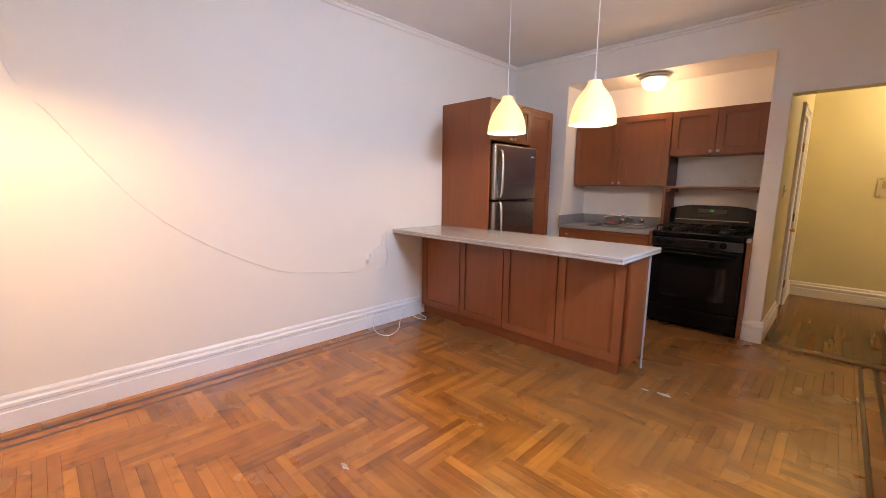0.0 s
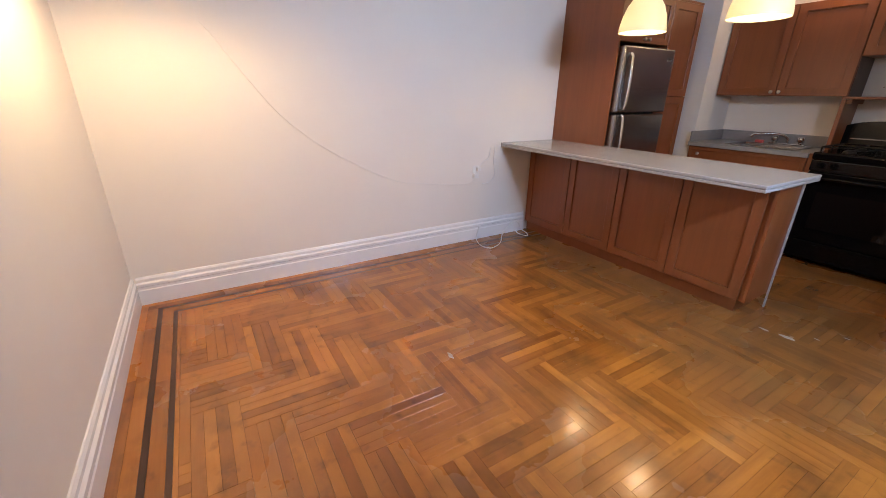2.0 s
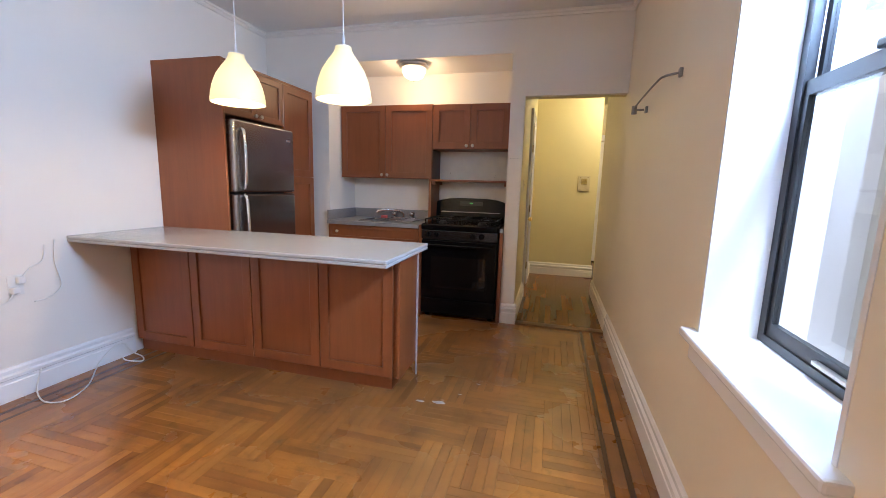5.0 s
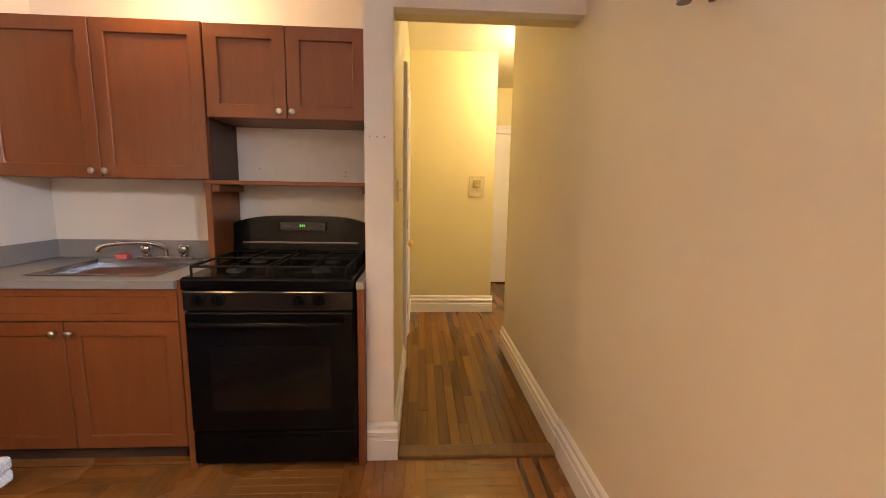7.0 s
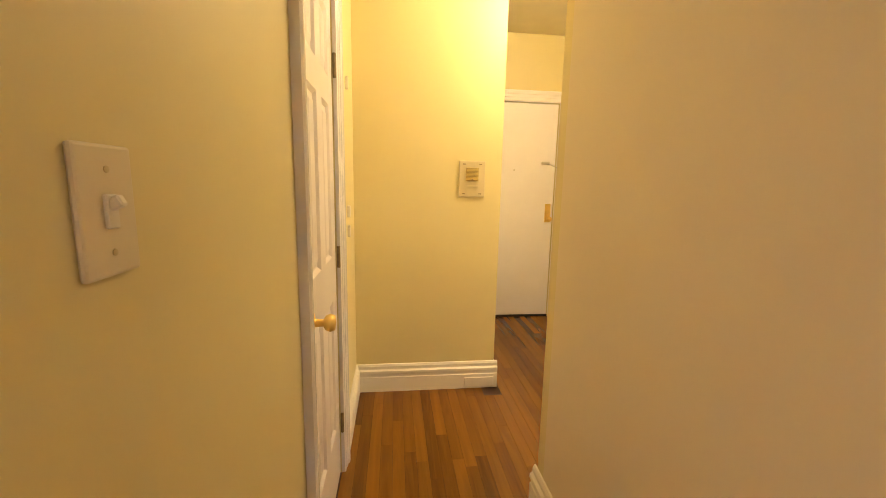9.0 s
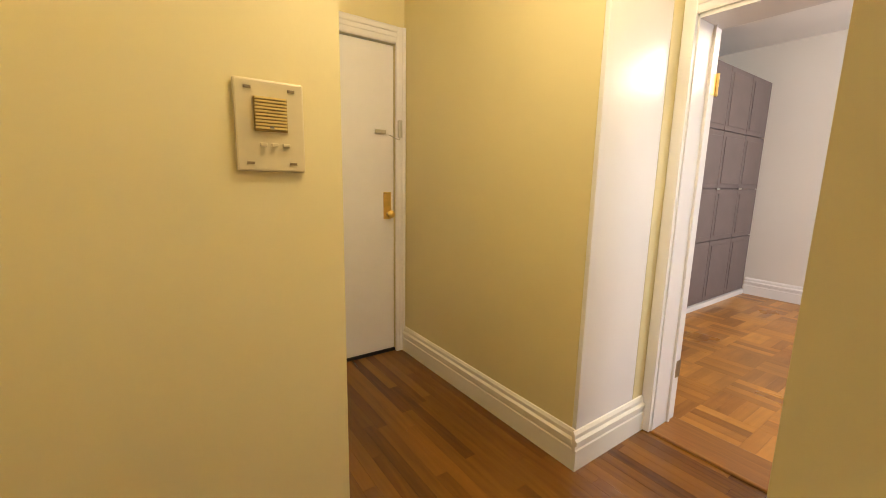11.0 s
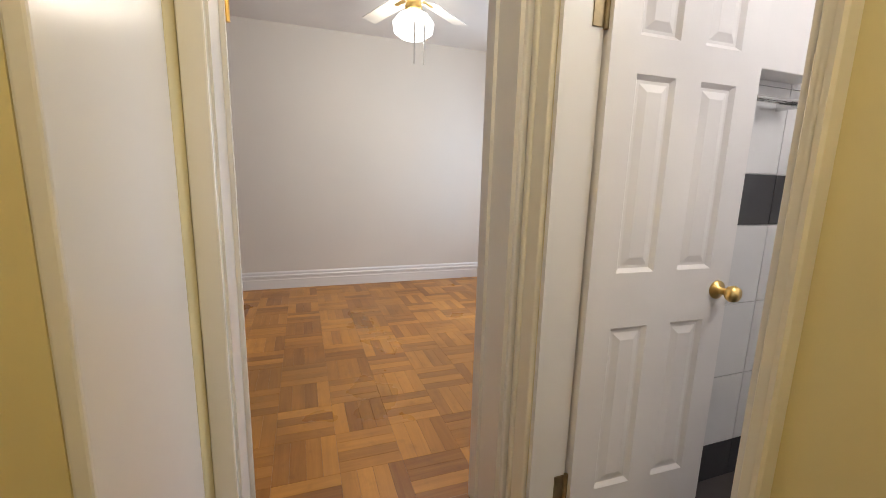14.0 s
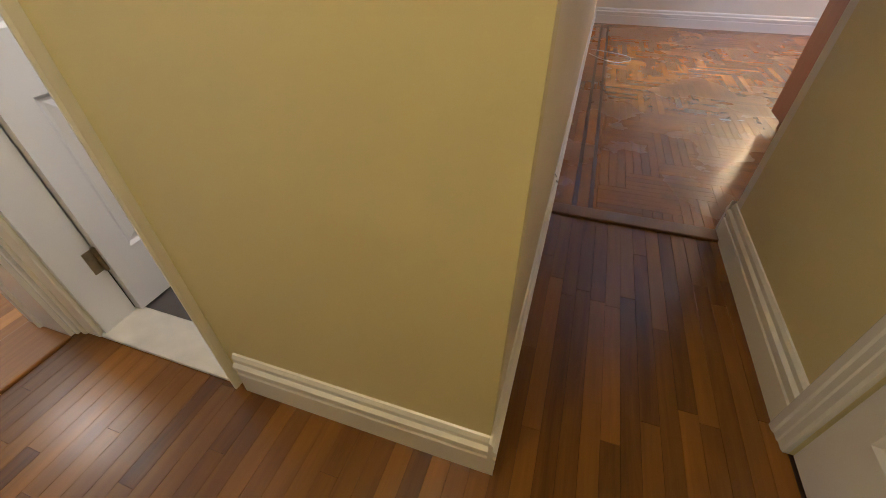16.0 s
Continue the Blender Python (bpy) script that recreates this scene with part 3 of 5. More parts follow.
def panel_door(name, width, height, thick, label, m, mat=TRIMW, knob=True):
    """A six-panel door; its hinge edge on the local z axis, leaf along local x, faces on local y."""
    d = thing(name, (0, 0, 0), label, "door")
    bm = bmesh.new()
    sx = [0, 0.09, width / 2 - 0.045, width / 2 + 0.045, width - 0.09, width]
    k = height / 2.0
    sz = [0, 0.262 * k, 0.828 * k, 1.004 * k, 1.575 * k, 1.675 * k, 1.90 * k, height]
    h = thick / 2
    for i in range(5):
        for j in range(7):
            x0, x1, z0, z1 = sx[i], sx[i + 1], sz[j], sz[j + 1]
            if i in (1, 3) and j in (1, 3, 5):
                for s in (-1, 1):
                    rings = []
                    for inset, depth in ((0, 0), (0.012, 0.011), (0.02, 0.011), (0.042, 0.003)):
                        rings.append([bm.verts.new((x, s * (h - depth), z)) for x, z in ((x0 + inset, z0 + inset), (x1 - inset, z0 + inset), (x1 - inset, z1 - inset), (x0 + inset, z1 - inset))])
                    for a, b in zip(rings, rings[1:]):
                        for q in range(4):
                            bm.faces.new((a[q], a[(q + 1) % 4], b[(q + 1) % 4], b[q]))
                    bm.faces.new(rings[-1])
            else:
                for s in (-1, 1):
                    bm.faces.new([bm.verts.new((x, s * h, z)) for x, z in ((x0, z0), (x1, z0), (x1, z1), (x0, z1))])
    for a, b in (((0, 0), (0, height)), ((width, 0), (width, height)), ((0, 0), (width, 0)), ((0, height), (width, height))):
        bm.faces.new([bm.verts.new(v) for v in ((a[0], -h, a[1]), (b[0], -h, b[1]), (b[0], h, b[1]), (a[0], h, a[1]))])
    bmesh.ops.remove_doubles(bm, verts=bm.verts, dist=1e-5)
    leaf = part("leaf", bm, mat, d)
    if knob:
        for s in (-1, 1):
            kb = bmesh.new()
            turned(kb, [(0.03, h), (0.03, h + 0.006), (0.012, h + 0.012), (0.011, h + 0.035), (0.022, h + 0.042), (0.027, h + 0.055), (0.022, h + 0.068), (0.0, h + 0.072)], Matrix.Translation((width - 0.05, 0, 0.885)) @ pose(0, 0, 0, -90 * s), 20)
            part("knob", kb, BRASS, d, "polished brass knob", smooth=True)
    d.matrix_world = m
    return d


panel_door("bath_door", 0.54, 1.905, 0.035, "white six-panel bathroom door standing open with brass knob", pose(DX1 - 0.022, 1.255, 0.018, 0, 0, -91.5))
panel_door("closet_door", 0.56, 2.0, 0.035, "closed white six-panel closet door with brass knob", pose(2.563, 1.65, 0.012, 0, 0, -90))
bm = bmesh.new()
casing_bar(bm, (2.585, 1.08, 0), (2.585, 1.08, 2.12), (0, 1, 0), (1, 0, 0))
casing_bar(bm, (2.585, 1.66, 0), (2.585, 1.66, 2.12), (0, -1, 0), (1, 0, 0))
casing_bar(bm, (2.585, 1.08, 2.03), (2.585, 1.66, 2.03), (0, 0, -1), (1, 0, 0))
cas = solid("door_frame_closet", bm, TRIM, "white painted closet door casing", "door frame", "structure")
for z in (0.25, 1.0, 1.75):
    hb = bmesh.new()
    turned(hb, [(0.007, z - 0.045), (0.007, z + 0.045)], Matrix.Translation((2.592, 1.656, 0)), 10)
    part("hinge", hb, OLDBRASS, cas)
for z in (1.78, 1.16, 1.06):
    part("bracket", B(2.585, 2.60, 2.05, 2.07, z - 0.03, z + 0.03, 0.003), TRIMY, cas)

# entrance door
ed = thing("entrance_door", (3.57, 3.74, 0), "closed flat cream steel entrance door with brass lock", "door")
part("leaf", B(3.575, 4.353, 3.755, 3.795, 0.02, 2.062, 0.003), TRIMW, ed)
part("sill_gap", B(3.57, 4.358, 3.745, 3.86, 0.0, 0.018), GAPBLACK, ed, "near-black strip filling the gap below the door")
lb = B(4.275, 4.33, 3.745, 3.756, 0.955, 1.135, 0.003)
part("lock_plate", lb, BRASS, ed, "brass lock plate")
kb = bmesh.new()
turned(kb, [(0.012, 0), (0.012, 0.03), (0.024, 0.04), (0.027, 0.052), (0.02, 0.062), (0, 0.064)], Matrix.Translation((4.303, 3.746, 0.99)) @ pose(0, 0, 0, 90), 18)
part("knob", kb, BRASS, ed, "brass knob", True)
lt = B(4.215, 4.29, 3.735, 3.757, 1.51, 1.535, 0.004)
part("latch_bar", lt, NICKEL, ed)
lt = bmesh.new()
box(lt, 4.36, 4.385, 3.69, 3.715, 1.49, 1.60, 0.004)
tube(lt, smooth_path([(4.37, 3.70, 1.50), (4.358, 3.69, 1.475), (4.295, 3.70, 1.50)], 5), 0.004)
part("door_guard", lt, NICKEL, ed)
pb = bmesh.new()
turned(pb, [(0.009, 0), (0.009, 0.006), (0, 0.007)], Matrix.Translation((3.95, 3.755, 1.45)) @ pose(0, 0, 0, 90), 12)
part("peephole", pb, NICKEL, ed)
bm = bmesh.new()
casing_bar(bm, (4.358, 3.74, 0), (4.358, 3.74, 2.17), (-1, 0, 0), (0, -1, 0), 0.066)
casing_bar(bm, (3.57, 3.74, 0), (3.57, 3.74, 2.17), (1, 0, 0), (0, -1, 0), 0.088)
casing_bar(bm, (3.57, 3.74, 2.07), (4.358, 3.74, 2.07), (0, 0, -1), (0, -1, 0), 0.10)
solid("door_frame_entrance", bm, TRIMW, "white moulded entrance door casing", "door frame", "structure")

# ---- window of the living room ----
win = thing("window_1", (3.56, (WY0 + WY1) / 2, WZ0), "dark metal double-hung window with white stool", "window", kind="structure")
part("window_sill", B(3.352, 3.60, WY0 - 0.05, WY1 + 0.05, WZ0 - 0.032, WZ0, 0.008), TRIM, win, "glossy white window stool")
part("apron", B(3.385, 3.4, WY0 - 0.03, WY1 + 0.03, WZ0 - 0.11, WZ0 - 0.032, 0.004), TRIM, win)
part("reveal", frame_bars([(3.398, 3.72, WY1 - 0.012, WY1 + 0.002, WZ0, WZ1), (3.398, 3.72, WY0 - 0.002, WY0 + 0.012, WZ0, WZ1), (3.398, 3.72, WY0, WY1, WZ1 - 0.012, WZ1)]), TRIM, win, "white painted reveal")
fb = frame_bars([(3.575, 3.602, WY1 - 0.05, WY1 - 0.013, WZ0 + 0.002, WZ1 - 0.012), (3.575, 3.602, WY0 + 0.013, WY0 + 0.05, WZ0 + 0.002, WZ1 - 0.012), (3.575, 3.602, WY0 + 0.05, WY1 - 0.05, WZ0 + 0.002, WZ0 + 0.03), (3.575, 3.602, WY0 + 0.05, WY1 - 0.05, WZ1 - 0.05, WZ1 - 0.012)])
part("window_frame", fb, WINFRAME, win, "black metal frame")
RZ = 1.575
for nm, x0, x1, z0, z1 in (("lower_sash", 3.582, 3.604, WZ0 + 0.03, RZ + 0.025), ("upper_sash", 3.606, 3.628, RZ - 0.02, WZ1 - 0.05)):
    sb = frame_bars([(x0, x1, WY1 - 0.075, WY1 - 0.05, z0, z1), (x0, x1, WY0 + 0.05, WY0 + 0.075, z0, z1), (x0, x1, WY0 + 0.075, WY1 - 0.075, z0, z0 + 0.045), (x0, x1, WY0 + 0.075, WY1 - 0.075, z1 - 0.045, z1)])
    s = part(nm, sb, WINFRAME, win)
    where[s] = where[win]
    g = part("pane", B((x0 + x1) / 2 - 0.002, (x0 + x1) / 2 + 0.002, WY0 + 0.075, WY1 - 0.075, z0 + 0.045, z1 - 0.045), GLASS, s)
    g.visible_shadow = False
part("sash_lock", B(3.572, 3.602, -2.50, -2.42, RZ + 0.026, RZ + 0.05, 0.006), WINFRAME, win)
part("sash_lift", B(3.568, 3.582, -2.54, -2.40, WZ0 + 0.04, WZ0 + 0.055, 0.004), NICKEL, win)
bw = thing("window_2", (7.0, -0.66, 0.8), "white framed bedroom window", "window", kind="structure")
part("window_frame", frame_bars([(6.4, 6.46, -0.72, -0.66, 0.8, 2.2), (7.54, 7.6, -0.72, -0.66, 0.8, 2.2), (6.46, 7.54, -0.72, -0.66, 0.8, 0.86), (6.46, 7.54, -0.72, -0.66, 2.14, 2.2), (6.46, 7.54, -0.72, -0.66, 1.47, 1.53)]), TRIM, bw)

# outside: pale ground and the facade across the yard
solid("ground", B(-60, 160, -160, 160, -3.4, -3.2), material("snowy_ground", (0.62, 0.64, 0.66), 0.9, vary=0.15, scale=0.4), "pale snowy yard ground", "ground", "structure")
nb = thing("neighbour_building", (16, -6, -3.2), "pale grey brick apartment building across the yard", "building")
part("wall", B(14, 22, -9.5, 48, -3.2, 14), material("pale_brick", (0.40, 0.46, 0.55), 0.85, vary=0.12, scale=2), nb)
for fz in (-1.8, 1.2, 4.2, 7.2, 10.2):
    for fy in (-7.5, -4, -0.5, 3, 6.5, 10, 13.5, 17, 20.5, 24, 27.5):
        part("window", B(13.94, 14.0, fy, fy + 1.1, fz, fz + 1.7, 0.02, 1), material("far_pane", (0.20, 0.24, 0.30), 0.1) if "far_pane" not in bpy.data.materials else bpy.data.materials["far_pane"], nb)

# ---- kitchen ----
def shaker(name, mat, parent, plane, at, u0, u1, z0, z1, stile=0.062, thick=0.02, out=1, rec=0.012):
    """A shaker front with its recessed panel as a part of its own; plane 'x' or 'y', its back at `at`."""
    def co(u, d, z):
        return Vector((at + out * d, u, z)) if plane == "x" else Vector((u, at + out * d, z))
    bm = bmesh.new()
    b = 0.0025
    rings = []
    for inset, d in ((0, 0), (0, thick - b), (b, thick), (stile - b, thick), (stile, thick - b), (stile, 0)):
        rings.append([bm.verts.new(co(u, d, z)) for u, z in ((u0 + inset, z0 + inset), (u1 - inset, z0 + inset), (u1 - inset, z1 - inset), (u0 + inset, z1 - inset))])
    for p, q in zip(rings, rings[1:] + rings[:1]):
        for k in range(4):
            bm.faces.new((p[k], p[(k + 1) % 4], q[(k + 1) % 4], q[k]))
    d = part(name, bm, mat, parent)
    e = stile - 0.0005
    lo, hi = sorted((at + out * 0.001, at + out * (thick - rec)))
    args = (lo, hi, u0 + e, u1 - e, z0 + e, z1 - e) if plane == "x" else (u0 + e, u1 - e, lo, hi, z0 + e, z1 - e)
    part("panel", B(*args), mat, d)
    return d


def cab_knob(p, axis, parent):
    kb = bmesh.new()
    turn = {"x": pose(0, 0, 0, 0, 90), "-y": pose(0, 0, 0, 90)}[axis]
    turned(kb, [(0.006, 0), (0.006, 0.012), (0.014, 0.018), (0.016, 0.024), (0.012, 0.03), (0, 0.031)], Matrix.Translation(p) @ turn, 14)
    return part("knob", kb, NICKEL, parent, "satin nickel knob", True)


# peninsula
PY, PB = -1.54, -1.24
pen = thing("peninsula_cabinet", (1.0, -1.4, 0), "cherry peninsula cabinet with four shaker panels", "cabinet")
part("body", B(0.0, 2.03, PY + 0.02, PB, 0.095, 0.852), CHERRY, pen)
part("toe_kick", B(0.0, 1.985, PY + 0.05, PB - 0.02, 0.0, 0.095), CHERRY, pen)
PX = [0.02, 0.53, 1.02, 1.515, 2.005]
for a, b in zip(PX, PX[1:]):
    shaker("door_panel", CHERRY, pen, "y", PY + 0.02, a + 0.003, b - 0.003, 0.10, 0.847, out=-1)
part("end_panel", B(2.031, 2.05, PY + 0.001, PB, 0.10, 0.852, 0.002), CHERRY, pen)
part("end_trim", B(2.052, 2.060, PB - 0.012, PB + 0.006, 0.0, 0.852), EDGE, pen, "dull grey-white edge strip")
pct = solid("peninsula_countertop", B(0.001, 2.115, -1.90, -1.225, 0.871, 0.891, 0.005), COUNTER, "grey speckled polished stone countertop on peninsula", "countertop", at=(1, -1.5, 0.88))
part("front_edge", B(0.002, 2.1145, -1.8995, -1.865, 0.8525, 0.8705, 0.004), COUNTER, pct)
part("end_edge", B(2.08, 2.1145, -1.864, -1.2255, 0.8525, 0.8705, 0.004), COUNTER, pct)
# underlay coloured dark for the shade beneath the overhang
part("underlay", B(0.002, 2.079, -1.864, -1.2255, 0.8525, 0.8705), SHADEDWOOD, pct)

# tall fridge surround
FX = 0.605
sur = thing("fridge_cabinet", (0.3, -0.7, 0), "tall cherry cabinet surrounding the refrigerator", "cabinet")
part("side_panel", B(0.002, FX + 0.005, -1.255, -1.235, 0.0, 2.09, 0.002), CHERRY, sur)
part("top_panel", B(0.002, FX, -1.234, -0.15, 2.07, 2.088), CHERRYH, sur)
part("back_panel", B(0.002, 0.012, -1.234, -0.59, 0.0, 2.069), GAPBLACK, sur)
part("bridge_body", B(0.013, FX - 0.02, -1.234, -0.585, 1.715, 2.069), CHERRYH, sur)
for a, b, ky in ((-1.232, -0.911, -0.94), (-0.907, -0.586, -0.88)):
    d = shaker("door", CHERRY, sur, "x", FX - 0.019, a, b, 1.717, 2.068, 0.05)
    cab_knob((FX, ky, 1.745), "x", d)
part("pantry_body", B(0.013, FX - 0.02, -0.584, -0.15, 0.10, 2.069), CHERRY, sur)
# toe recess shade is in the dark colour of this board
part("pantry_toe", B(0.013, FX - 0.07, -0.584, -0.15, 0.0, 0.099), SHADEDWOOD, sur)
for z0, z1 in ((0.105, 1.30), (1.304, 2.068)):
    d = shaker("pantry_door", CHERRY, sur, "x", FX - 0.019, -0.582, -0.152, z0, z1)
    cab_knob((FX, -0.55, 1.24 if z0 < 1 else 1.36), "x", d)

fr = thing("refrigerator", (0.35, -0.87, 0), "stainless steel top-freezer refrigerator with black sides", "refrigerator")
FY0, FY1 = -1.222, -0.535
part("body", B(0.03, 0.582, FY0, FY1, 0.03, 1.675, 0.006), BLACKM, fr, "black textured casing")
for nm, z0, z1 in (("freezer_door", 1.166, 1.685), ("fridge_door", 0.10, 1.153)):
    d = part(nm, B(0.592, 0.662, FY0, FY1, z0, z1, 0.014, 3), STEEL, fr, smooth=False)
    zs = (1.195, 1.23, 1.42, 1.59, 1.625) if z0 > 1 else (1.15, 1.11, 0.9, 0.66, 0.60)
    hp = smooth_path([(0.664, FY0 + 0.07, zs[0]), (0.689, FY0 + 0.07, zs[1]), (0.699, FY0 + 0.07, zs[2]), (0.689, FY0 + 0.07, zs[3]), (0.664, FY0 + 0.07, zs[4])], 6)
    part("handle", tube(bmesh.new(), hp, 0.013, 10), CHROME, d, "curved bright metal handle", True)
    if z0 > 1:
        part("badge", B(0.662, 0.665, FY1 - 0.10, FY1 - 0.05, 1.585, 1.60), NICKEL, d)
part("grille", B(0.57, 0.61, FY0 + 0.01, FY1 - 0.01, 0.03, 0.095, 0.004), BLACKM, fr)
for y in (FY0 + 0.06, FY1 - 0.06):
    for x in (0.08, 0.55):
        part("foot", turned(bmesh.new(), [(0.02, 0), (0.02, 0.03)], Matrix.Translation((x, y, 0)), 12), BLACKM, fr)

# sink base and counter
KZ, KY = 0.885, -0.07
sb = thing("sink_cabinet", (1.18, 0.22, 0), "cherry sink base cabinet with drawer front", "cabinet")
part("body", B(0.692, 1.655, KY + 0.045, 0.53, 0.10, KZ - 0.036), CHERRY, sb)
# kick board painted as dark as its recess looks
part("toe_kick", B(0.692, 1.655, KY + 0.11, 0.53, 0.0, 0.10), SHADEDWOOD, sb)
d = shaker("drawer_front", CHERRY, sb, "y", KY + 0.045, 0.695, 1.652, 0.70, KZ - 0.04, 0.035, out=-1)
cab_knob((0.80, KY + 0.025, 0.78), "-y", d)
for a, b in ((0.695, 1.17), (1.175, 1.652)):
    d = shaker("door", CHERRY, sb, "y", KY + 0.045, a, b, 0.105, 0.695, out=-1)
    cab_knob((b - 0.03 if a < 1 else a + 0.03, KY + 0.025, 0.65), "-y", d)
SX0, SX1, SY0, SY1 = 0.98, 1.52, 0.03, 0.43
ct = solid("kitchen_countertop", frame_bars([(0.692, SX0, KY, 0.534, KZ - 0.035, KZ), (SX1, 1.66, KY, 0.534, KZ - 0.035, KZ), (SX0, SX1, KY, SY0, KZ - 0.035, KZ), (SX0, SX1, SY1, 0.534, KZ - 0.035, KZ)]), LAMINATE, "grey laminate kitchen counter with low backsplash", "countertop")
part("backsplash", B(0.712, 1.66, 0.512, 0.534, KZ + 0.001, KZ + 0.10, 0.003), LAMINATE, ct)
part("side_splash", B(0.692, 0.712, KY + 0.01, 0.534, KZ + 0.001, KZ + 0.10, 0.003), LAMINATE, ct)
sk = thing("sink", (1.36, 0.23, KZ), "shallow stainless steel kitchen sink", "sink")
bm = bmesh.new()
rings = []
for inset, z in ((-0.012, KZ + 0.004), (0.004, KZ + 0.006), (0.012, KZ - 0.01), (0.03, KZ - 0.15), (0.07, KZ - 0.165)):
    rings.append([bm.verts.new((x, y, z)) for x, y in ((SX0 + inset, SY0 + inset), (SX1 - inset, SY0 + inset), (SX1 - inset, SY1 - inset), (SX0 + inset, SY1 - inset))])
for a, b in zip(rings, rings[1:]):
    for q in range(4):
        bm.faces.new((a[q], a[(q + 1) % 4], b[(q + 1) % 4], b[q]))
bm.faces.new(rings[-1])
part("basin", bm, STEEL, sk)
fc = thing("faucet", (1.30, 0.47, KZ), "chrome two-handle kitchen faucet", "faucet")
part("deck_plate", B(1.16, 1.45, 0.45, 0.50, KZ + 0.001, KZ + 0.018, 0.006), CHROME, fc)
part("spout", tube(bmesh.new(), smooth_path([(1.305, 0.475, KZ + 0.015), (1.305, 0.47, KZ + 0.06), (1.25, 0.43, KZ + 0.095), (1.15, 0.37, KZ + 0.10), (1.08, 0.33, KZ + 0.09), (1.06, 0.32, KZ + 0.065)], 6), 0.012, 12), CHROME, fc, smooth=True)
for x in (1.205, 1.405):
    part("handle", turned(bmesh.new(), [(0.02, KZ + 0.018), (0.018, KZ + 0.03), (0.029, KZ + 0.038), (0.031, KZ + 0.07), (0.024, KZ + 0.08), (0, KZ + 0.081)], Matrix.Translation((x, 0.475, 0)), 12), CHROME, fc, smooth=True)
solid("sponge", B(1.05, 1.115, 0.447, 0.492, KZ + 0.001, KZ + 0.03, 0.006), SPONGE, "small pink sponge beside the sink", "sponge", at=(1.08, 0.47, KZ))

# stove
st = thing("gas_stove", (2.06, 0.2, 0), "black freestanding gas range with four burners", "stove")
TX0, TX1, TY0, TY1, TZ = 1.696, 2.415, -0.085, 0.50, 0.905
part("body", B(TX0, TX1, TY0 + 0.045, TY1, 0.03, 0.845, 0.004), BLACKM, st)
part("cooktop", B(TX0 - 0.003, TX1 + 0.003, TY0 - 0.005, TY1, 0.846, TZ, 0.014, 3), BLACK, st)
part("control_panel", B(TX0, TX1, TY0 + 0.005, TY0 + 0.044, 0.758, 0.845, 0.006), PANELGREY, st)
for x in (1.765, 1.848, 2.187, 2.27):
    kb = bmesh.new()
    turned(kb, [(0.026, 0), (0.026, 0.006), (0.021, 0.009), (0.018, 0.026), (0, 0.027)], Matrix.Translation((x, TY0 + 0.005, 0.808)) @ pose(0, 0, 0, 90), 18)
    box(kb, x - 0.004, x + 0.004, TY0 - 0.032, TY0 - 0.015, 0.791, 0.825, 0.002, 1)
    part("burner_knob", kb, BLACK, st)
od = part("oven_door", B(TX0 + 0.004, TX1 - 0.004, TY0 + 0.004, TY0 + 0.044, 0.20, 0.752, 0.008), BLACK, st)
part("oven_window", B(TX0 + 0.10, TX1 - 0.10, TY0 + 0.001, TY0 + 0.004, 0.30, 0.60), OVENGLASS, od)
hp = [(TX0 + 0.05, TY0 + 0.004, 0.712), (TX0 + 0.055, TY0 - 0.04, 0.712), (TX0 + 0.09, TY0 - 0.05, 0.712), (TX1 - 0.09, TY0 - 0.05, 0.712), (TX1 - 0.055, TY0 - 0.04, 0.712), (TX1 - 0.05, TY0 + 0.004, 0.712)]
part("oven_handle", tube(bmesh.new(), hp, 0.012, 10), BLACK, od, "black bar handle", True)
dr = part("drawer", B(TX0 + 0.004, TX1 - 0.004, TY0 + 0.008, TY0 + 0.044, 0.04, 0.195, 0.008), BLACK, st)
part("drawer_grip", B(TX0 + 0.16, TX1 - 0.16, TY0 - 0.002, TY0 + 0.008, 0.155, 0.175, 0.004), BLACK, dr)
for x in (TX0 + 0.05, TX1 - 0.05):
    part("foot", turned(bmesh.new(), [(0.02, 0), (0.02, 0.03)], Matrix.Translation((x, 0.0, 0)), 10), BLACKM, st)
# arched back guard
bm = bmesh.new()
n = 16
front, back = [], []
for i in range(n + 1):
    u = i / n
    x = TX0 - 0.01 + (TX1 - TX0 + 0.02) * u
    z = 1.09 + 0.045 * (1 - (2 * u - 1) ** 4)
    front.append((bm.verts.new((x, TY1 - 0.06, z)), bm.verts.new((x, TY1 - 0.075, TZ + 0.002))))
    back.append((bm.verts.new((x, TY1 - 0.005, z)), bm.verts.new((x, TY1 - 0.005, TZ + 0.002))))
for i in range(n):
    bm.faces.new((front[i][0], front[i + 1][0], front[i + 1][1], front[i][1]))
    bm.faces.new((back[i][0], back[i + 1][0], back[i + 1][1], back[i][1]))
    bm.faces.new((front[i][0], front[i + 1][0], back[i + 1][0], back[i][0]))
    bm.faces.new((front[i][1], front[i + 1][1], back[i + 1][1], back[i][1]))
for i in (0, n):
    bm.faces.new((front[i][0], front[i][1], back[i][1], back[i][0]))
bg = part("back_guard", bm, BLACK, st)
part("clock_panel", B(1.94, 2.19, TY1 - 0.078, TY1 - 0.064, 1.055, 1.105, 0.004), OVENGLASS, bg)
for k in range(3):
    part("digit", B(2.05 + 0.011 * k, 2.056 + 0.011 * k, TY1 - 0.08, TY1 - 0.0785, 1.078, 1.09), LED, bg)
part("vent_strip", B(TX0 + 0.05, TX1 - 0.05, TY1 - 0.085, TY1 - 0.074, 0.985, 0.997, 0.003), STEEL, bg)
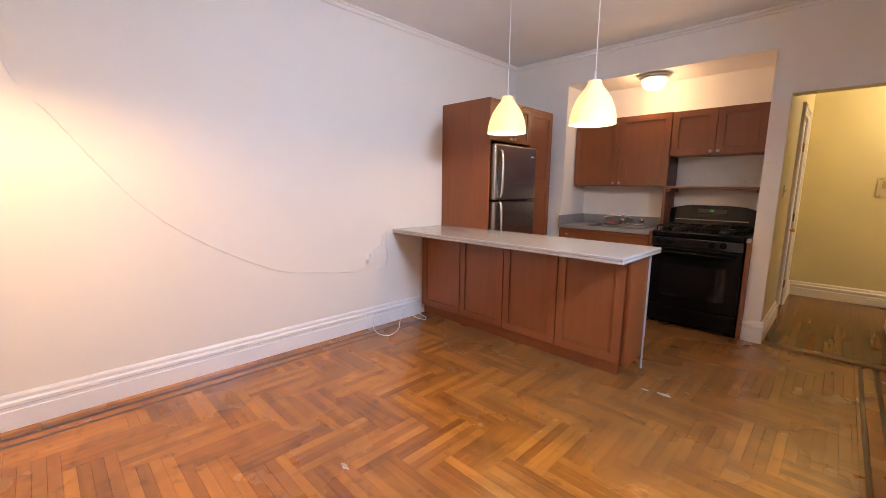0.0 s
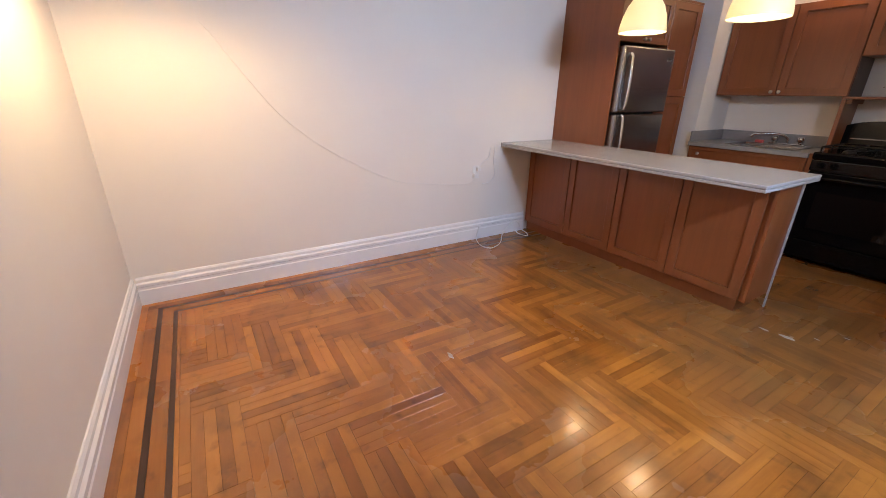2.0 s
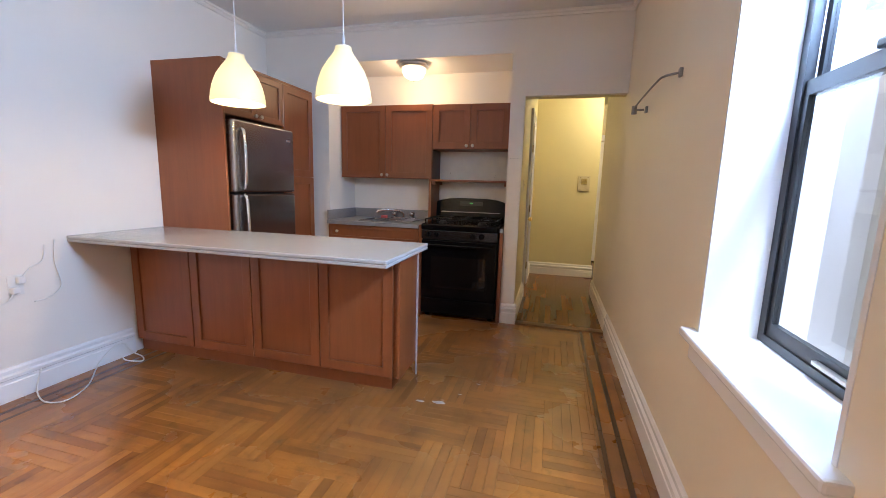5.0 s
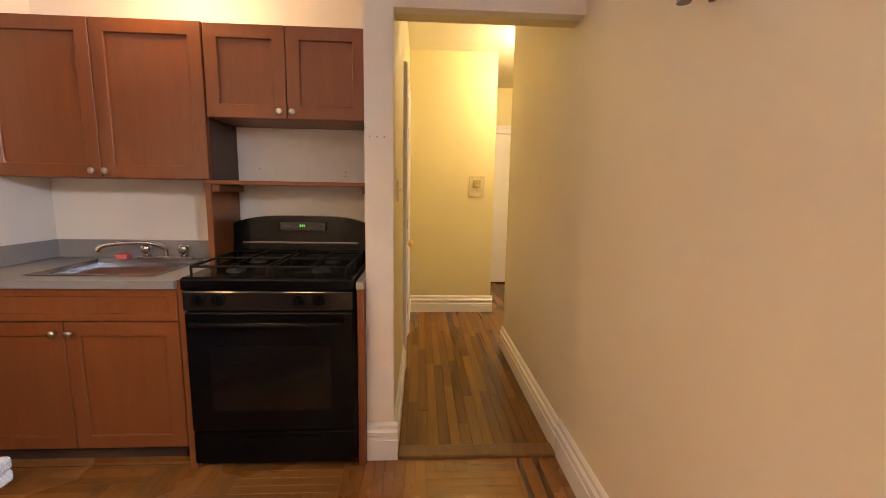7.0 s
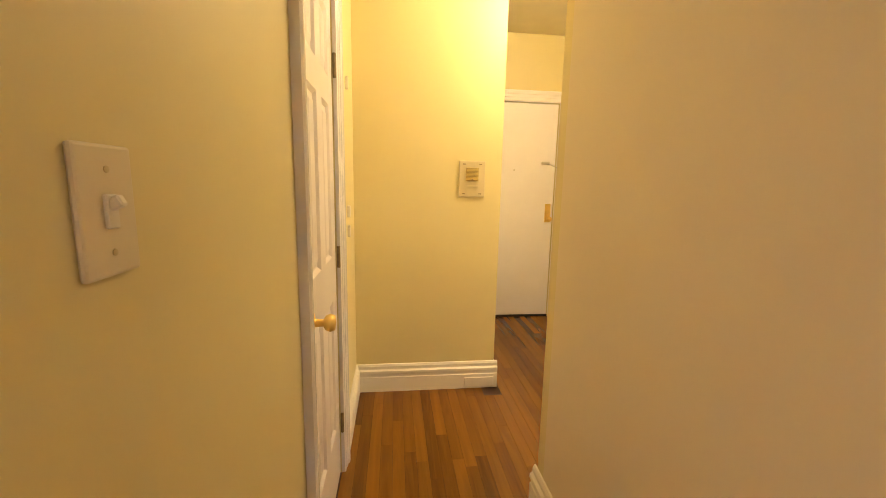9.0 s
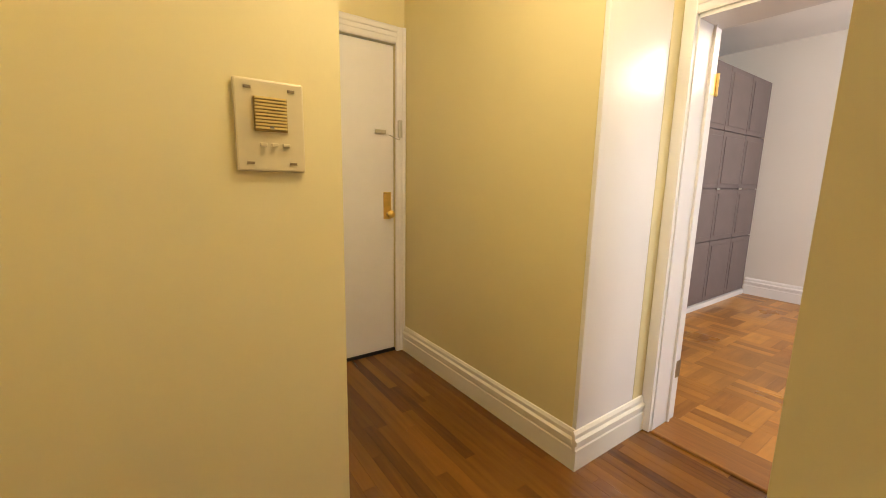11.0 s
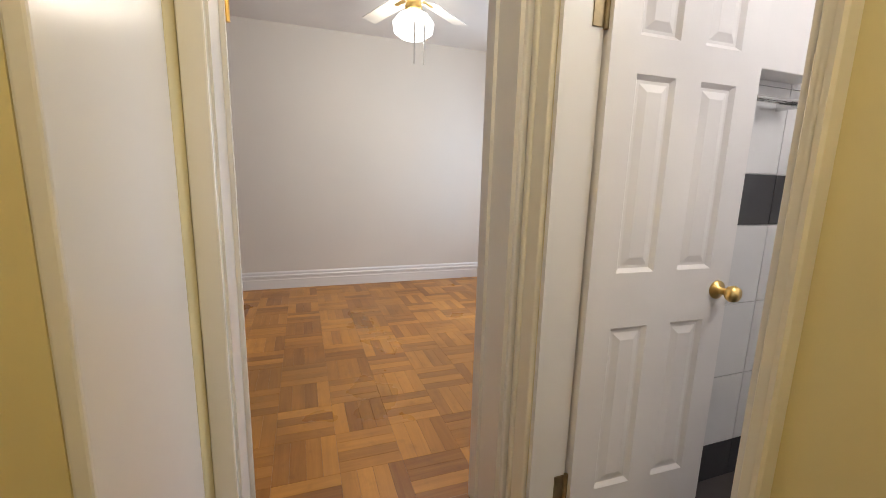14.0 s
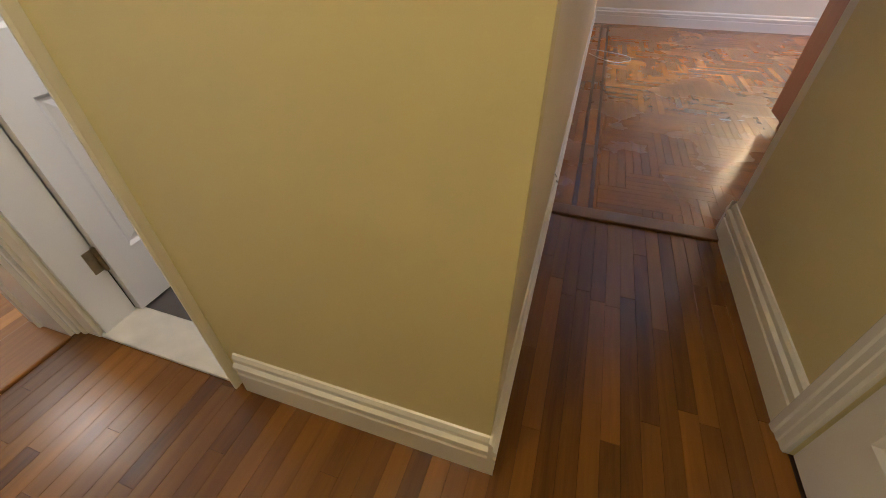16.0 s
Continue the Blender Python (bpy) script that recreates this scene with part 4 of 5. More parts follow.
part("vent_slot", B(TX0 + 0.04, TX1 - 0.04, TY1 - 0.09, TY1 - 0.076, 0.90, 0.93, 0.003), BLACKM, bg)
for x in (1.87, 2.25):
    for y in (0.05, 0.30):
        part("burner", turned(bmesh.new(), [(0.042, TZ + 0.001), (0.038, TZ + 0.012), (0.03, TZ + 0.014), (0.03, TZ + 0.022), (0, TZ + 0.024)], Matrix.Translation((x, y, 0)), 18), material("burner_cap", (0.05, 0.048, 0.046), 0.45, 0.5) if "burner_cap" not in bpy.data.materials else bpy.data.materials["burner_cap"], st)
for x0, x1 in ((TX0 + 0.03, 2.045), (2.075, TX1 - 0.03)):
    gb = bmesh.new()
    z = TZ + 0.04
    for y in (-0.05, 0.175, 0.40):
        tube(gb, [(x0, y, z), (x1, y, z)], 0.006, 6)
    for x in (x0, x1):
        tube(gb, [(x, -0.05, z), (x, 0.40, z)], 0.006, 6)
    xm = (x0 + x1) / 2
    tube(gb, [(xm, -0.05, z), (xm, 0.40, z)], 0.006, 6)
    for x in (x0, x1):
        for y in (-0.05, 0.175, 0.40):
            tube(gb, [(x, y, z), (x, y, TZ + 0.001)], 0.006, 6)
    part("grate", gb, BLACKM, st)

# filler beside the stove, panel and shelf above it
fl = thing("stove_filler_cabinet", (2.44, 0.2, 0), "narrow cherry filler cabinet with stone cap", "cabinet")
part("body", B(2.428, 2.458, KY + 0.02, 0.53, 0.0, KZ - 0.036), CHERRY, fl)
part("cap", B(2.426, 2.459, KY, 0.53, KZ - 0.035, KZ, 0.003), COUNTER, fl)
sp = thing("stove_side_panel", (1.68, 0.3, 0), "dark cherry panel beside the range", "panel")
part("board", B(1.664, 1.692, 0.225, 0.53, KZ + 0.001, 1.296, 0.002), CHERRY, sp)
part("lower_board", B(1.662, 1.692, KY + 0.02, 0.53, 0.0, KZ), CHERRY, sp)
sh = thing("wall_shelf", (2.07, 0.3, 1.3), "cherry shelf above the range", "shelf")
part("board", B(1.664, 2.44, 0.215, 0.533, 1.297, 1.317, 0.003), CHERRYH, sh)
part("cleat", B(2.415, 2.44, 0.23, 0.5, 1.262, 1.296, 0.002), CHERRYH, sh)
part("cleat", B(1.694, 1.73, 0.23, 0.5, 1.262, 1.296, 0.002), CHERRYH, sh)
solid("scuffed_wall_patch", B(1.70, 2.45, 0.531, 0.5345, 1.32, 1.60), GRIME, "scuffed bare plaster behind the range", "plaster", "structure")


def upper(name, x0, x1, z0, z1, label, knobz):
    c = thing(name, ((x0 + x1) / 2, 0.38, z0), label, "cabinet", "upper kitchen cabinets")
    part("body", B(x0, x1, 0.245, 0.533, z0, z1, 0.001, 1), CHERRY, c)
    xm = (x0 + x1) / 2
    for a, b, kx in ((x0 + 0.002, xm - 0.002, xm - 0.03), (xm + 0.002, x1 - 0.002, xm + 0.03)):
        d = shaker("door", CHERRY, c, "y", 0.245, a, b, z0 + 0.001, z1 - 0.001, out=-1)
        cab_knob((kx, 0.225, knobz), "-y", d)
    return c


up_left = upper("upper_cabinet", 0.70, 1.69, 1.318, 2.035, "cherry two-door wall cabinet above the sink", 1.35)
# thin dark sheet: shade on the cherry side above the shelf, put into colour
part("side_veneer", B(1.6902, 1.6928, 0.247, 0.533, 1.319, 1.609), SHADEDWOOD, up_left, "cabinet side with its shade painted in")
upper("upper_cabinet", 1.694, 2.44, 1.61, 2.03, "short cherry two-door wall cabinet above the range", 1.64)
solid("cabinet_end_strip", B(2.441, 2.459, 0.215, 0.533, 0.90, 2.03, 0.001, 1), CHERRY, "tall cherry edge strip beside alcove wall", "panel")


# ---- lamps ----
def pendant(name, x, y, rim, radius, height, top, label):
    p = thing(name, (x, y, rim), label, "pendant lamp", "pendant lamps")
    prof = [(1.0, 0), (1.0, 0.06), (0.965, 0.2), (0.9, 0.36), (0.76, 0.56), (0.55, 0.74), (0.37, 0.87), (0.30, 0.95), (0.29, 1.0)]
    outer = [(radius * r, rim + height * h) for r, h in prof]
    inner = [(radius * r - 0.004, rim + height * h) for r, h in reversed(prof)]
    bm = bmesh.new()
    turned(bm, outer + inner[:-1] + [(radius - 0.004, rim + 0.0005), outer[0]], Matrix.Translation((x, y, 0)), 40, False)
    s = part("shade", bm, SHADE, p, "glowing cream glass shade", True)
    s.visible_shadow = True
    part("cap", turned(bmesh.new(), [(radius * 0.285, rim + height), (radius * 0.27, rim + height + 0.004), (0.008, rim + height + 0.008), (0.005, rim + height + 0.06)], Matrix.Translation((x, y, 0)), 24), PLASTIC, p, smooth=True)
    part("cord", tube(bmesh.new(), [(x, y, rim + height + 0.05), (x, y, top - 0.02)], 0.0028, 8), PLASTIC, p)
    part("canopy", turned(bmesh.new(), [(0.02, top - 0.045), (0.05, top - 0.02), (0.055, top - 0.001)], Matrix.Translation((x, y, 0)), 24), PLASTIC, p, smooth=True)
    part("bulb", turned(bmesh.new(), [(0.0, rim + 0.075), (0.02, rim + 0.08), (0.03, rim + 0.1), (0.026, rim + 0.13), (0.014, rim + 0.16), (0.013, rim + 0.19)], Matrix.Translation((x, y, 0)), 16), BULB, p, smooth=True).visible_shadow = False
    return p


pendant("pendant_lamp", 1.05, -1.6, 1.698, 0.148, 0.272, CH, "white pendant lamp glowing above the peninsula")
pendant("pendant_lamp", 1.735, -1.6, 1.698, 0.148, 0.272, CH, "white pendant lamp glowing above the peninsula")
pendant("pendant_lamp", 0.86, -4.43, 1.818, 0.172, 0.31, CH, "white pendant lamp glowing in the room corner")


def dome_lamp(name, x, y, top, r, label):
    p = thing(name, (x, y, top), label, "ceiling lamp")
    part("base", turned(bmesh.new(), [(r * 0.9, top - 0.001), (r, top - 0.012), (r, top - 0.03), (r * 0.82, top - 0.045)], Matrix.Translation((x, y, 0)), 32), NICKEL, p, "brushed metal ring", True)
    part("glass_bowl", turned(bmesh.new(), [(r * 0.8, top - 0.046), (r * 0.78, top - 0.08), (r * 0.64, top - 0.118), (r * 0.36, top - 0.140), (0.012, top - 0.148)], Matrix.Translation((x, y, 0)), 32), DOME, p, "lit frosted glass bowl", True).visible_shadow = False
    part("finial", turned(bmesh.new(), [(0.01, top - 0.147), (0.012, top - 0.158), (0, top - 0.165)], Matrix.Translation((x, y, 0)), 12), NICKEL, p, smooth=True)


dome_lamp("ceiling_lamp", 1.515, 0.15, 2.39, 0.142, "lit frosted dome lamp on alcove ceiling")
dome_lamp("ceiling_lamp", 3.79, 1.88, HH, 0.15, "lit frosted dome lamp on hall ceiling")

# ceiling fan in the bedroom
fan = thing("ceiling_fan", (6.77, 1.26, 2.70), "white ceiling fan with lit glass shades", "ceiling fan")
C = Matrix.Translation((6.77, 1.26, 0))
part("canopy", turned(bmesh.new(), [(0.07, 2.699), (0.07, 2.67), (0.03, 2.64)], C, 24), PLASTIC, fan, smooth=True)
part("downrod", turned(bmesh.new(), [(0.014, 2.65), (0.014, 2.54)], C, 12), PLASTIC, fan)
part("motor", turned(bmesh.new(), [(0.04, 2.55), (0.11, 2.53), (0.12, 2.46), (0.08, 2.42), (0.05, 2.40)], C, 28), PLASTIC, fan, smooth=True)
part("band", turned(bmesh.new(), [(0.121, 2.50), (0.123, 2.485), (0.121, 2.47)], C, 28), BRASS, fan, "brass band")
for k in range(5):
    R = C @ pose(0, 0, 2.44, 0, 0, 72 * k + 20) @ pose(0, 0, 0, 10)
    bm = bmesh.new()
    box(bm, 0.17, 0.62, -0.06, 0.06, -0.003, 0.003, 0.002, 1)
    bmesh.ops.transform(bm, matrix=R, verts=bm.verts)
    bl = part("blade", bm, PLASTIC, fan)
    bm = bmesh.new()
    box(bm, 0.08, 0.22, -0.015, 0.015, -0.010, -0.004, 0.002, 1)
    bmesh.ops.transform(bm, matrix=R, verts=bm.verts)
    where[bl] = where[fan]
    part("blade_iron", bm, BRASS, bl)
part("light_fitter", turned(bmesh.new(), [(0.05, 2.40), (0.06, 2.36), (0.05, 2.33)], C, 20), BRASS, fan, smooth=True)
part("glass_shade", turned(bmesh.new(), [(0.05, 2.335), (0.10, 2.31), (0.14, 2.26), (0.13, 2.20), (0.08, 2.165), (0.0, 2.155)], C, 28), FANGLASS, fan, "bright glass bowl", True).visible_shadow = False
for dy in (-0.035, 0.03):
    part("pull_chain", tube(bmesh.new(), [(6.72, 1.26 + dy, 2.33), (6.62, 1.26 + dy, 2.2), (6.62, 1.26 + dy, 1.965)], 0.006, 6), PLASTIC, fan)

# ---- bedroom wardrobe ----
wd = thing("wardrobe", (7.4, 3.4, 0), "grey-brown panelled built-in wardrobe with white plinth", "wardrobe")
part("carcass", B(5.9, 8.49, 3.015, 3.71, 0.05, 2.31), WARDROBE, wd)
part("plinth", B(5.9, 8.49, 2.980, 3.70, 0.0, 0.05), TRIM, wd, "white plinth rail")
xs = [5.9 + 0.5175 * k for k in range(6)]
zs = [0.055, 0.68, 1.19, 1.73, 2.31]
for i in range(5):
    for j in range(4):
        bm = B(xs[i] + 0.004, xs[i + 1] - 0.004, 2.995, 3.015, zs[j] + 0.004, zs[j + 1] - 0.004, 0.002, 1)
        box(bm, xs[i] + 0.05, xs[i + 1] - 0.05, 2.988, 2.996, zs[j] + 0.05, zs[j + 1] - 0.05, 0.003, 1)
        part("panel", bm, WARDROBE, wd)
for x in (6.9, 7.42, 7.94):
    part("pull", B(x - 0.01, x + 0.06, 2.975, 2.995, 1.18, 1.20, 0.003), CHROME, wd)

# ---- small things of the hall ----
ic = thing("intercom_panel", (3.30, 2.385, 1.34), "cream wall intercom panel with louvred speaker", "intercom")
IX0, IX1, IZ0, IZ1 = 3.203, 3.362, 1.232, 1.446
part("plate", B(IX0, IX1, 2.376, 2.39, IZ0, IZ1, 0.005), IVORY, ic)
# plate coloured darker for the shadow between the slats
part("grille_frame", B(IX0 + 0.042, IX1 - 0.042, 2.371, 2.377, IZ0 + 0.095, IZ1 - 0.04), GRILLE, ic)
for k in range(10):
    z = IZ0 + 0.101 + 0.0076 * k
    part("slat", B(IX0 + 0.044, IX1 - 0.044, 2.365, 2.372, z, z + 0.0042), SLAT, ic)
part("badge", B(IX0 + 0.075, IX1 - 0.075, 2.363, 2.3655, IZ0 + 0.102, IZ0 + 0.107), GREYMARK, ic)
for k in range(3):
    x = IX0 + 0.052 + 0.026 * k
    part("button", B(x, x + 0.016, 2.366, 2.377, IZ0 + 0.06, IZ0 + 0.068, 0.001, 1), IVORY, ic)
for x in (IX0 + 0.03, IX1 - 0.03):
    for z in (IZ0 + 0.02, IZ1 - 0.02):
        part("screw", B(x - 0.008, x + 0.008, 2.373, 2.3765, z - 0.003, z + 0.003), OLDBRASS, ic)


def switch(name, at, turn, label):
    """A toggle switch; local face -y."""
    s = thing(name, (0, 0, 0), label, "light switch")
    part("plate", B(-0.034, 0.034, -0.006, 0, -0.054, 0.054, 0.003), ALMOND, s)
    part("collar", B(-0.007, 0.007, -0.009, -0.005, -0.014, 0.014, 0.001, 1), TOGGLE, s)
    bm = B(-0.004, 0.004, -0.019, -0.004, -0.005, 0.005, 0.0015, 1)
    bmesh.ops.transform(bm, matrix=pose(0, 0, 0.001, -28), verts=bm.verts)
    part("toggle", bm, TOGGLE, s)
    for z in (-0.034, 0.034):
        part("screw", turned(bmesh.new(), [(0.003, 0), (0.003, 0.001), (0, 0.0014)], Matrix.Translation((0, -0.006, z)) @ pose(0, 0, 0, 90), 8), IVORY, s)
    s.matrix_world = pose(*at, 0, 0, turn)
    return s


switch("light_switch", (4.092, 1.385, 1.198), 180, "white toggle light switch beside bath door")
switch("light_switch", (2.585, 0.338, 1.28), 90, "white toggle light switch on hall wall")
vp = thing("vent_cover", (3.38, 2.365, 0.05), "small cream cable cover on baseboard", "cover")
part("plate", B(3.27, 3.46, 2.362, 2.368, 0.012, 0.075, 0.002), TRIMY, vp)

for x, z in ((3.842, 1.268), (3.846, 1.245)):
    nb2 = bmesh.new()
    turned(nb2, [(0.005, 0), (0.005, 0.0025), (0.003, 0.0035), (0, 0.004)], Matrix.Translation((x, 1.385, z)) @ pose(0, 0, 0, -90), 8)
    solid("wall_anchor", nb2, IVORY, "small ivory plastic anchor in yellow wall", "wall anchor", at=(x, 1.385, z))
for x, z in ((2.483, 1.511), (2.514, 1.510), (2.546, 1.510)):
    nb2 = bmesh.new()
    turned(nb2, [(0.003, 0), (0.003, 0.002), (0, 0.0022)], Matrix.Translation((x, 0, z)) @ pose(0, 0, 0, 90), 8)
    solid("screw_hole", nb2, GREYMARK, "small screw hole in white pier", "screw", at=(x, 0, z))

for x, z in ((1.808, 1.39), (2.281, 1.377), (2.281, 1.357)):
    nb2 = bmesh.new()
    turned(nb2, [(0.004, 0), (0.004, 0.002), (0, 0.0022)], Matrix.Translation((x, 0.531, z)) @ pose(0, 0, 0, 90), 8)
    solid("screw_hole", nb2, OLDBRASS, "rusty screw hole in plaster above range", "screw", at=(x, 0.531, z))

# hook bar on the living room wall
hk = thing("wall_bracket", (3.39, -1.4, 1.82), "bent grey metal hanging bracket on wall", "bracket")
part("arm", tube(bmesh.new(), smooth_path([(3.39, -1.50, 1.80), (3.34, -1.44, 1.80), (3.325, -1.36, 1.795), (3.325, -1.0, 1.785), (3.325, -0.80, 1.775)], 6), 0.0055, 8), GUNMETAL, hk, smooth=True)
part("mount", B(3.385, 3.4, -1.515, -1.485, 1.78, 1.82, 0.004), GUNMETAL, hk)
part("mount", B(3.385, 3.4, -0.825, -0.795, 1.74, 1.78, 0.004), GUNMETAL, hk)
part("joint", turned(bmesh.new(), [(0.016, 0), (0.016, 0.05)], Matrix.Translation((3.325, -0.80, 1.735)), 12), GUNMETAL, hk)
part("strut", tube(bmesh.new(), [(3.325, -0.80, 1.76), (3.38, -0.81, 1.76)], 0.007, 8), GUNMETAL, hk)

# outlet, plug and cords on the long wall
ou = thing("wall_outlet", (0.0, -2.2, 0.62), "white wall outlet with plugged cord", "outlet")
part("plate", B(0, 0.006, -2.205, -2.135, 0.585, 0.70, 0.002), PLASTIC, ou)
part("plug", B(0.006, 0.045, -2.205, -2.17, 0.60, 0.635, 0.006), PLASTIC, ou)
part("adapter", B(0.006, 0.035, -2.172, -2.137, 0.65, 0.69, 0.006), PLASTIC, ou)
CORD = material("cord_plastic", (0.78, 0.74, 0.68), 0.5)
cp = smooth_path([(0.82, -4.43, 2.68), (0.3, -4.36, 2.25), (0.02, -4.26, 1.82), (0.006, -4.12, 1.62), (0.006, -3.98, 1.41), (0.006, -3.76, 1.13), (0.006, -3.455, 0.89), (0.006, -3.0, 0.65), (0.006, -2.67, 0.585), (0.02, -2.36, 0.55), (0.03, -2.235, 0.56), (0.04, -2.195, 0.612)], 8)
solid("lamp_cord", tube(bmesh.new(), cp, 0.0028, 6), CORD, "thin white lamp cord swagged to the outlet", "cord", smooth=True)
cp = smooth_path([(0.026, -2.12, 0.13), (0.03, -2.145, 0.05), (0.06, -2.17, 0.006), (0.21, -2.222, 0.005), (0.30, -2.176, 0.005), (0.235, -2.025, 0.005), (0.06, -1.86, 0.006), (0.034, -1.80, 0.05), (0.03, -1.71, 0.105), (0.03, -1.645, 0.10), (0.045, -1.60, 0.02), (0.14, -1.61, 0.005), (0.205, -1.665, 0.005), (0.10, -1.69, 0.005), (0.045, -1.68, 0.02)], 8)
solid("power_cord", tube(bmesh.new(), cp, 0.0042, 6), PLASTIC, "white power cord lying on the parquet", "cord", smooth=True)
cp = smooth_path([(0.02, -2.15, 0.68), (0.012, -2.10, 0.73), (0.010, -2.04, 0.76), (0.010, -2.02, 0.85)], 6)
solid("power_cord", tube(bmesh.new(), cp, 0.0035, 6), PLASTIC, "white cord rising to the countertop", "cord", smooth=True)
cp = smooth_path([(0.012, -1.97, 0.875), (0.012, -1.98, 0.74), (0.012, -1.96, 0.60), (0.012, -2.02, 0.54), (0.012, -2.1, 0.53)], 6)
solid("power_cord", tube(bmesh.new(), cp, 0.003, 6), PLASTIC, "loose white cord hanging on wall", "cord", smooth=True)
solid("power_cord", tube(bmesh.new(), smooth_path([(3.36, -3.06, 0.02), (3.22, -2.93, 0.005), (3.085, -2.845, 0.005), (2.985, -2.908, 0.005), (2.935, -2.98, 0.005), (2.96, -3.12, 0.005), (3.12, -3.22, 0.005), (3.35, -3.2, 0.03)], 8), 0.0035, 6), PLASTIC, "white cord looped on parquet below window", "cord", smooth=True)
for k, (x, y, r) in enumerate([(2.19, -1.565, 0.022), (2.305, -1.547, 0.034), (2.485, -1.258, 0.012), (1.471, -3.338, 0.026), (2.40, -1.42, 0.012)]):
    bm = bmesh.new()
    vs = []
    for i in range(11):
        a = 2 * math.pi * i / 11
        rr = r * (0.55 + 0.45 * random.random())
        vs.append(bm.verts.new((x + rr * math.cos(a) * 1.4, y + rr * math.sin(a) * 0.6, 0.0022)))
    bm.faces.new(vs)
    solid("paint_spot", bm, material("dried_paint", (0.40, 0.34, 0.29), 0.6, vary=0.25, scale=60), "small dried white paint spot on parquet", "paint spot", at=(x, y, 0))

# ---- floor pieces, last ----
STRIPS = {}


def strip_mesh(length, width, mat):
    key = (round(length, 3), round(width, 3), mat.name)
    if key not in STRIPS:
        l, w, b = length / 2 - 0.0003, width / 2 - 0.0003, 0.0005
        vs = [(-l, -w, -0.012), (l, -w, -0.012), (l, w, -0.012), (-l, w, -0.012),
              (-l, -w, -b), (l, -w, -b), (l, w, -b), (-l, w, -b),
              (-l + b, -w + b, 0), (l - b, -w + b, 0), (l - b, w - b, 0), (-l + b, w - b, 0)]
        fs = [(8, 9, 10, 11)] + [(i + 4, (i + 1) % 4 + 4, (i + 1) % 4 + 8, i + 8) for i in range(4)] + [(i, (i + 1) % 4, (i + 1) % 4 + 4, i + 4) for i in range(4)]
        me = bpy.data.meshes.new("strip")
        me.from_pydata(vs, [], fs)
        me.materials.append(mat)
        STRIPS[key] = me
    return STRIPS[key]


def lay(parent, name, x, y, length, width, along_y, mat):
    ob = new(name, strip_mesh(length, width, mat))
    ob.parent = parent
    ob.location = (x, y, random.uniform(-0.00012, 0.00012))
    ob.rotation_euler = (random.uniform(-0.0006, 0.0006), random.uniform(-0.0002, 0.0002), radians(90) if along_y else 0)
    return ob


def joined(name, rects, mat, label, parent):
    """The rest of a floor's strips in one mesh; rects of (x, y, length, width, along_y)."""
    vs, fs = [], []
    for x, y, length, width, along in rects:
        k = len(vs)
        hx, hy = (width / 2, length / 2) if along else (length / 2, width / 2)
        hx, hy = hx - 0.0003, hy - 0.0003
        z = random.uniform(-0.00012, 0.00012)
        for inset, dz in ((0, -0.012), (0, -0.0005), (0.0005, 0)):
            vs += [(x - hx + inset, y - hy + inset, z + dz), (x + hx - inset, y - hy + inset, z + dz), (x + hx - inset, y + hy - inset, z + dz), (x - hx + inset, y + hy - inset, z + dz)]
        fs.append((k + 8, k + 9, k + 10, k + 11))
        for b in (0, 4):
            fs += [(k + b + i, k + b + (i + 1) % 4, k + b + 4 + (i + 1) % 4, k + b + 4 + i) for i in range(4)]
    me = bpy.data.meshes.new(name)
    me.from_pydata(vs, [], fs)
    me.materials.append(mat)
    ob = new(name, me)
    ob.parent = parent
    return tagged(ob, label, kind="stuff")


def clip(x, y, lx, ly, area):
    x0, x1, y0, y1 = max(x - lx / 2, area[0]), min(x + lx / 2, area[1]), max(y - ly / 2, area[2]), min(y + ly / 2, area[3])
    return (x0, x1, y0, y1) if x1 - x0 > 0.006 and y1 - y0 > 0.006 else None


# living room: herringbone of four-strip fingers inside a double inlaid border
AREA = (0.24, 3.16, -4.57, -0.02)
FW, FL = 0.19, 0.46
fingers = []
for i in range(-45, 46):
    for j in range(-12, 13):
        ox, oy = 0.62 + i * FW + j * FL, -4.26 + i * FW - j * FL
        for k in range(4):
            fingers.append((ox + FL / 2, oy + FW * (k + 0.5) / 4, FL, FW / 4, False))
            fingers.append((ox + FW * (k + 0.5) / 4, oy + FW + FL / 2, FL, FW / 4, True))
floor = bpy.data.objects["floor"]
near, rest = [], []
for x, y, l, w, along in fingers:
    c = clip(x, y, w if along else l, l if along else w, AREA)
    if not c:
        continue
    x0, x1, y0, y1 = c
    if along:
        r = ((x0 + x1) / 2, (y0 + y1) / 2, y1 - y0, x1 - x0, True)
    else:
        r = ((x0 + x1) / 2, (y0 + y1) / 2, x1 - x0, y1 - y0, False)
    (near if 0.9 < r[0] < 2.9 and -3.55 < r[1] < -1.9 and len(near) < 300 else rest).append(r)
for x, y, l, w, along in near:
    lay(floor, "parquet_strip", x, y, l, w, along, FLOORX)
joined("parquet_field", [r for r in rest if not r[4]], FLOORJ, "oak herringbone parquet strips", floor)
FLOORJY = wood("oak_strip_joined_cross", OAK_D, OAK_L, 1, rough=0.24, stretch=6, scale=2.2, spread=0.46, joined=True, dirt=0.42, coat=0.35, bump=0.1, worn=0.2, traffic=0.5)
joined("parquet_field", [r for r in rest if r[4]], FLOORJY, "oak herringbone parquet strips", floor)
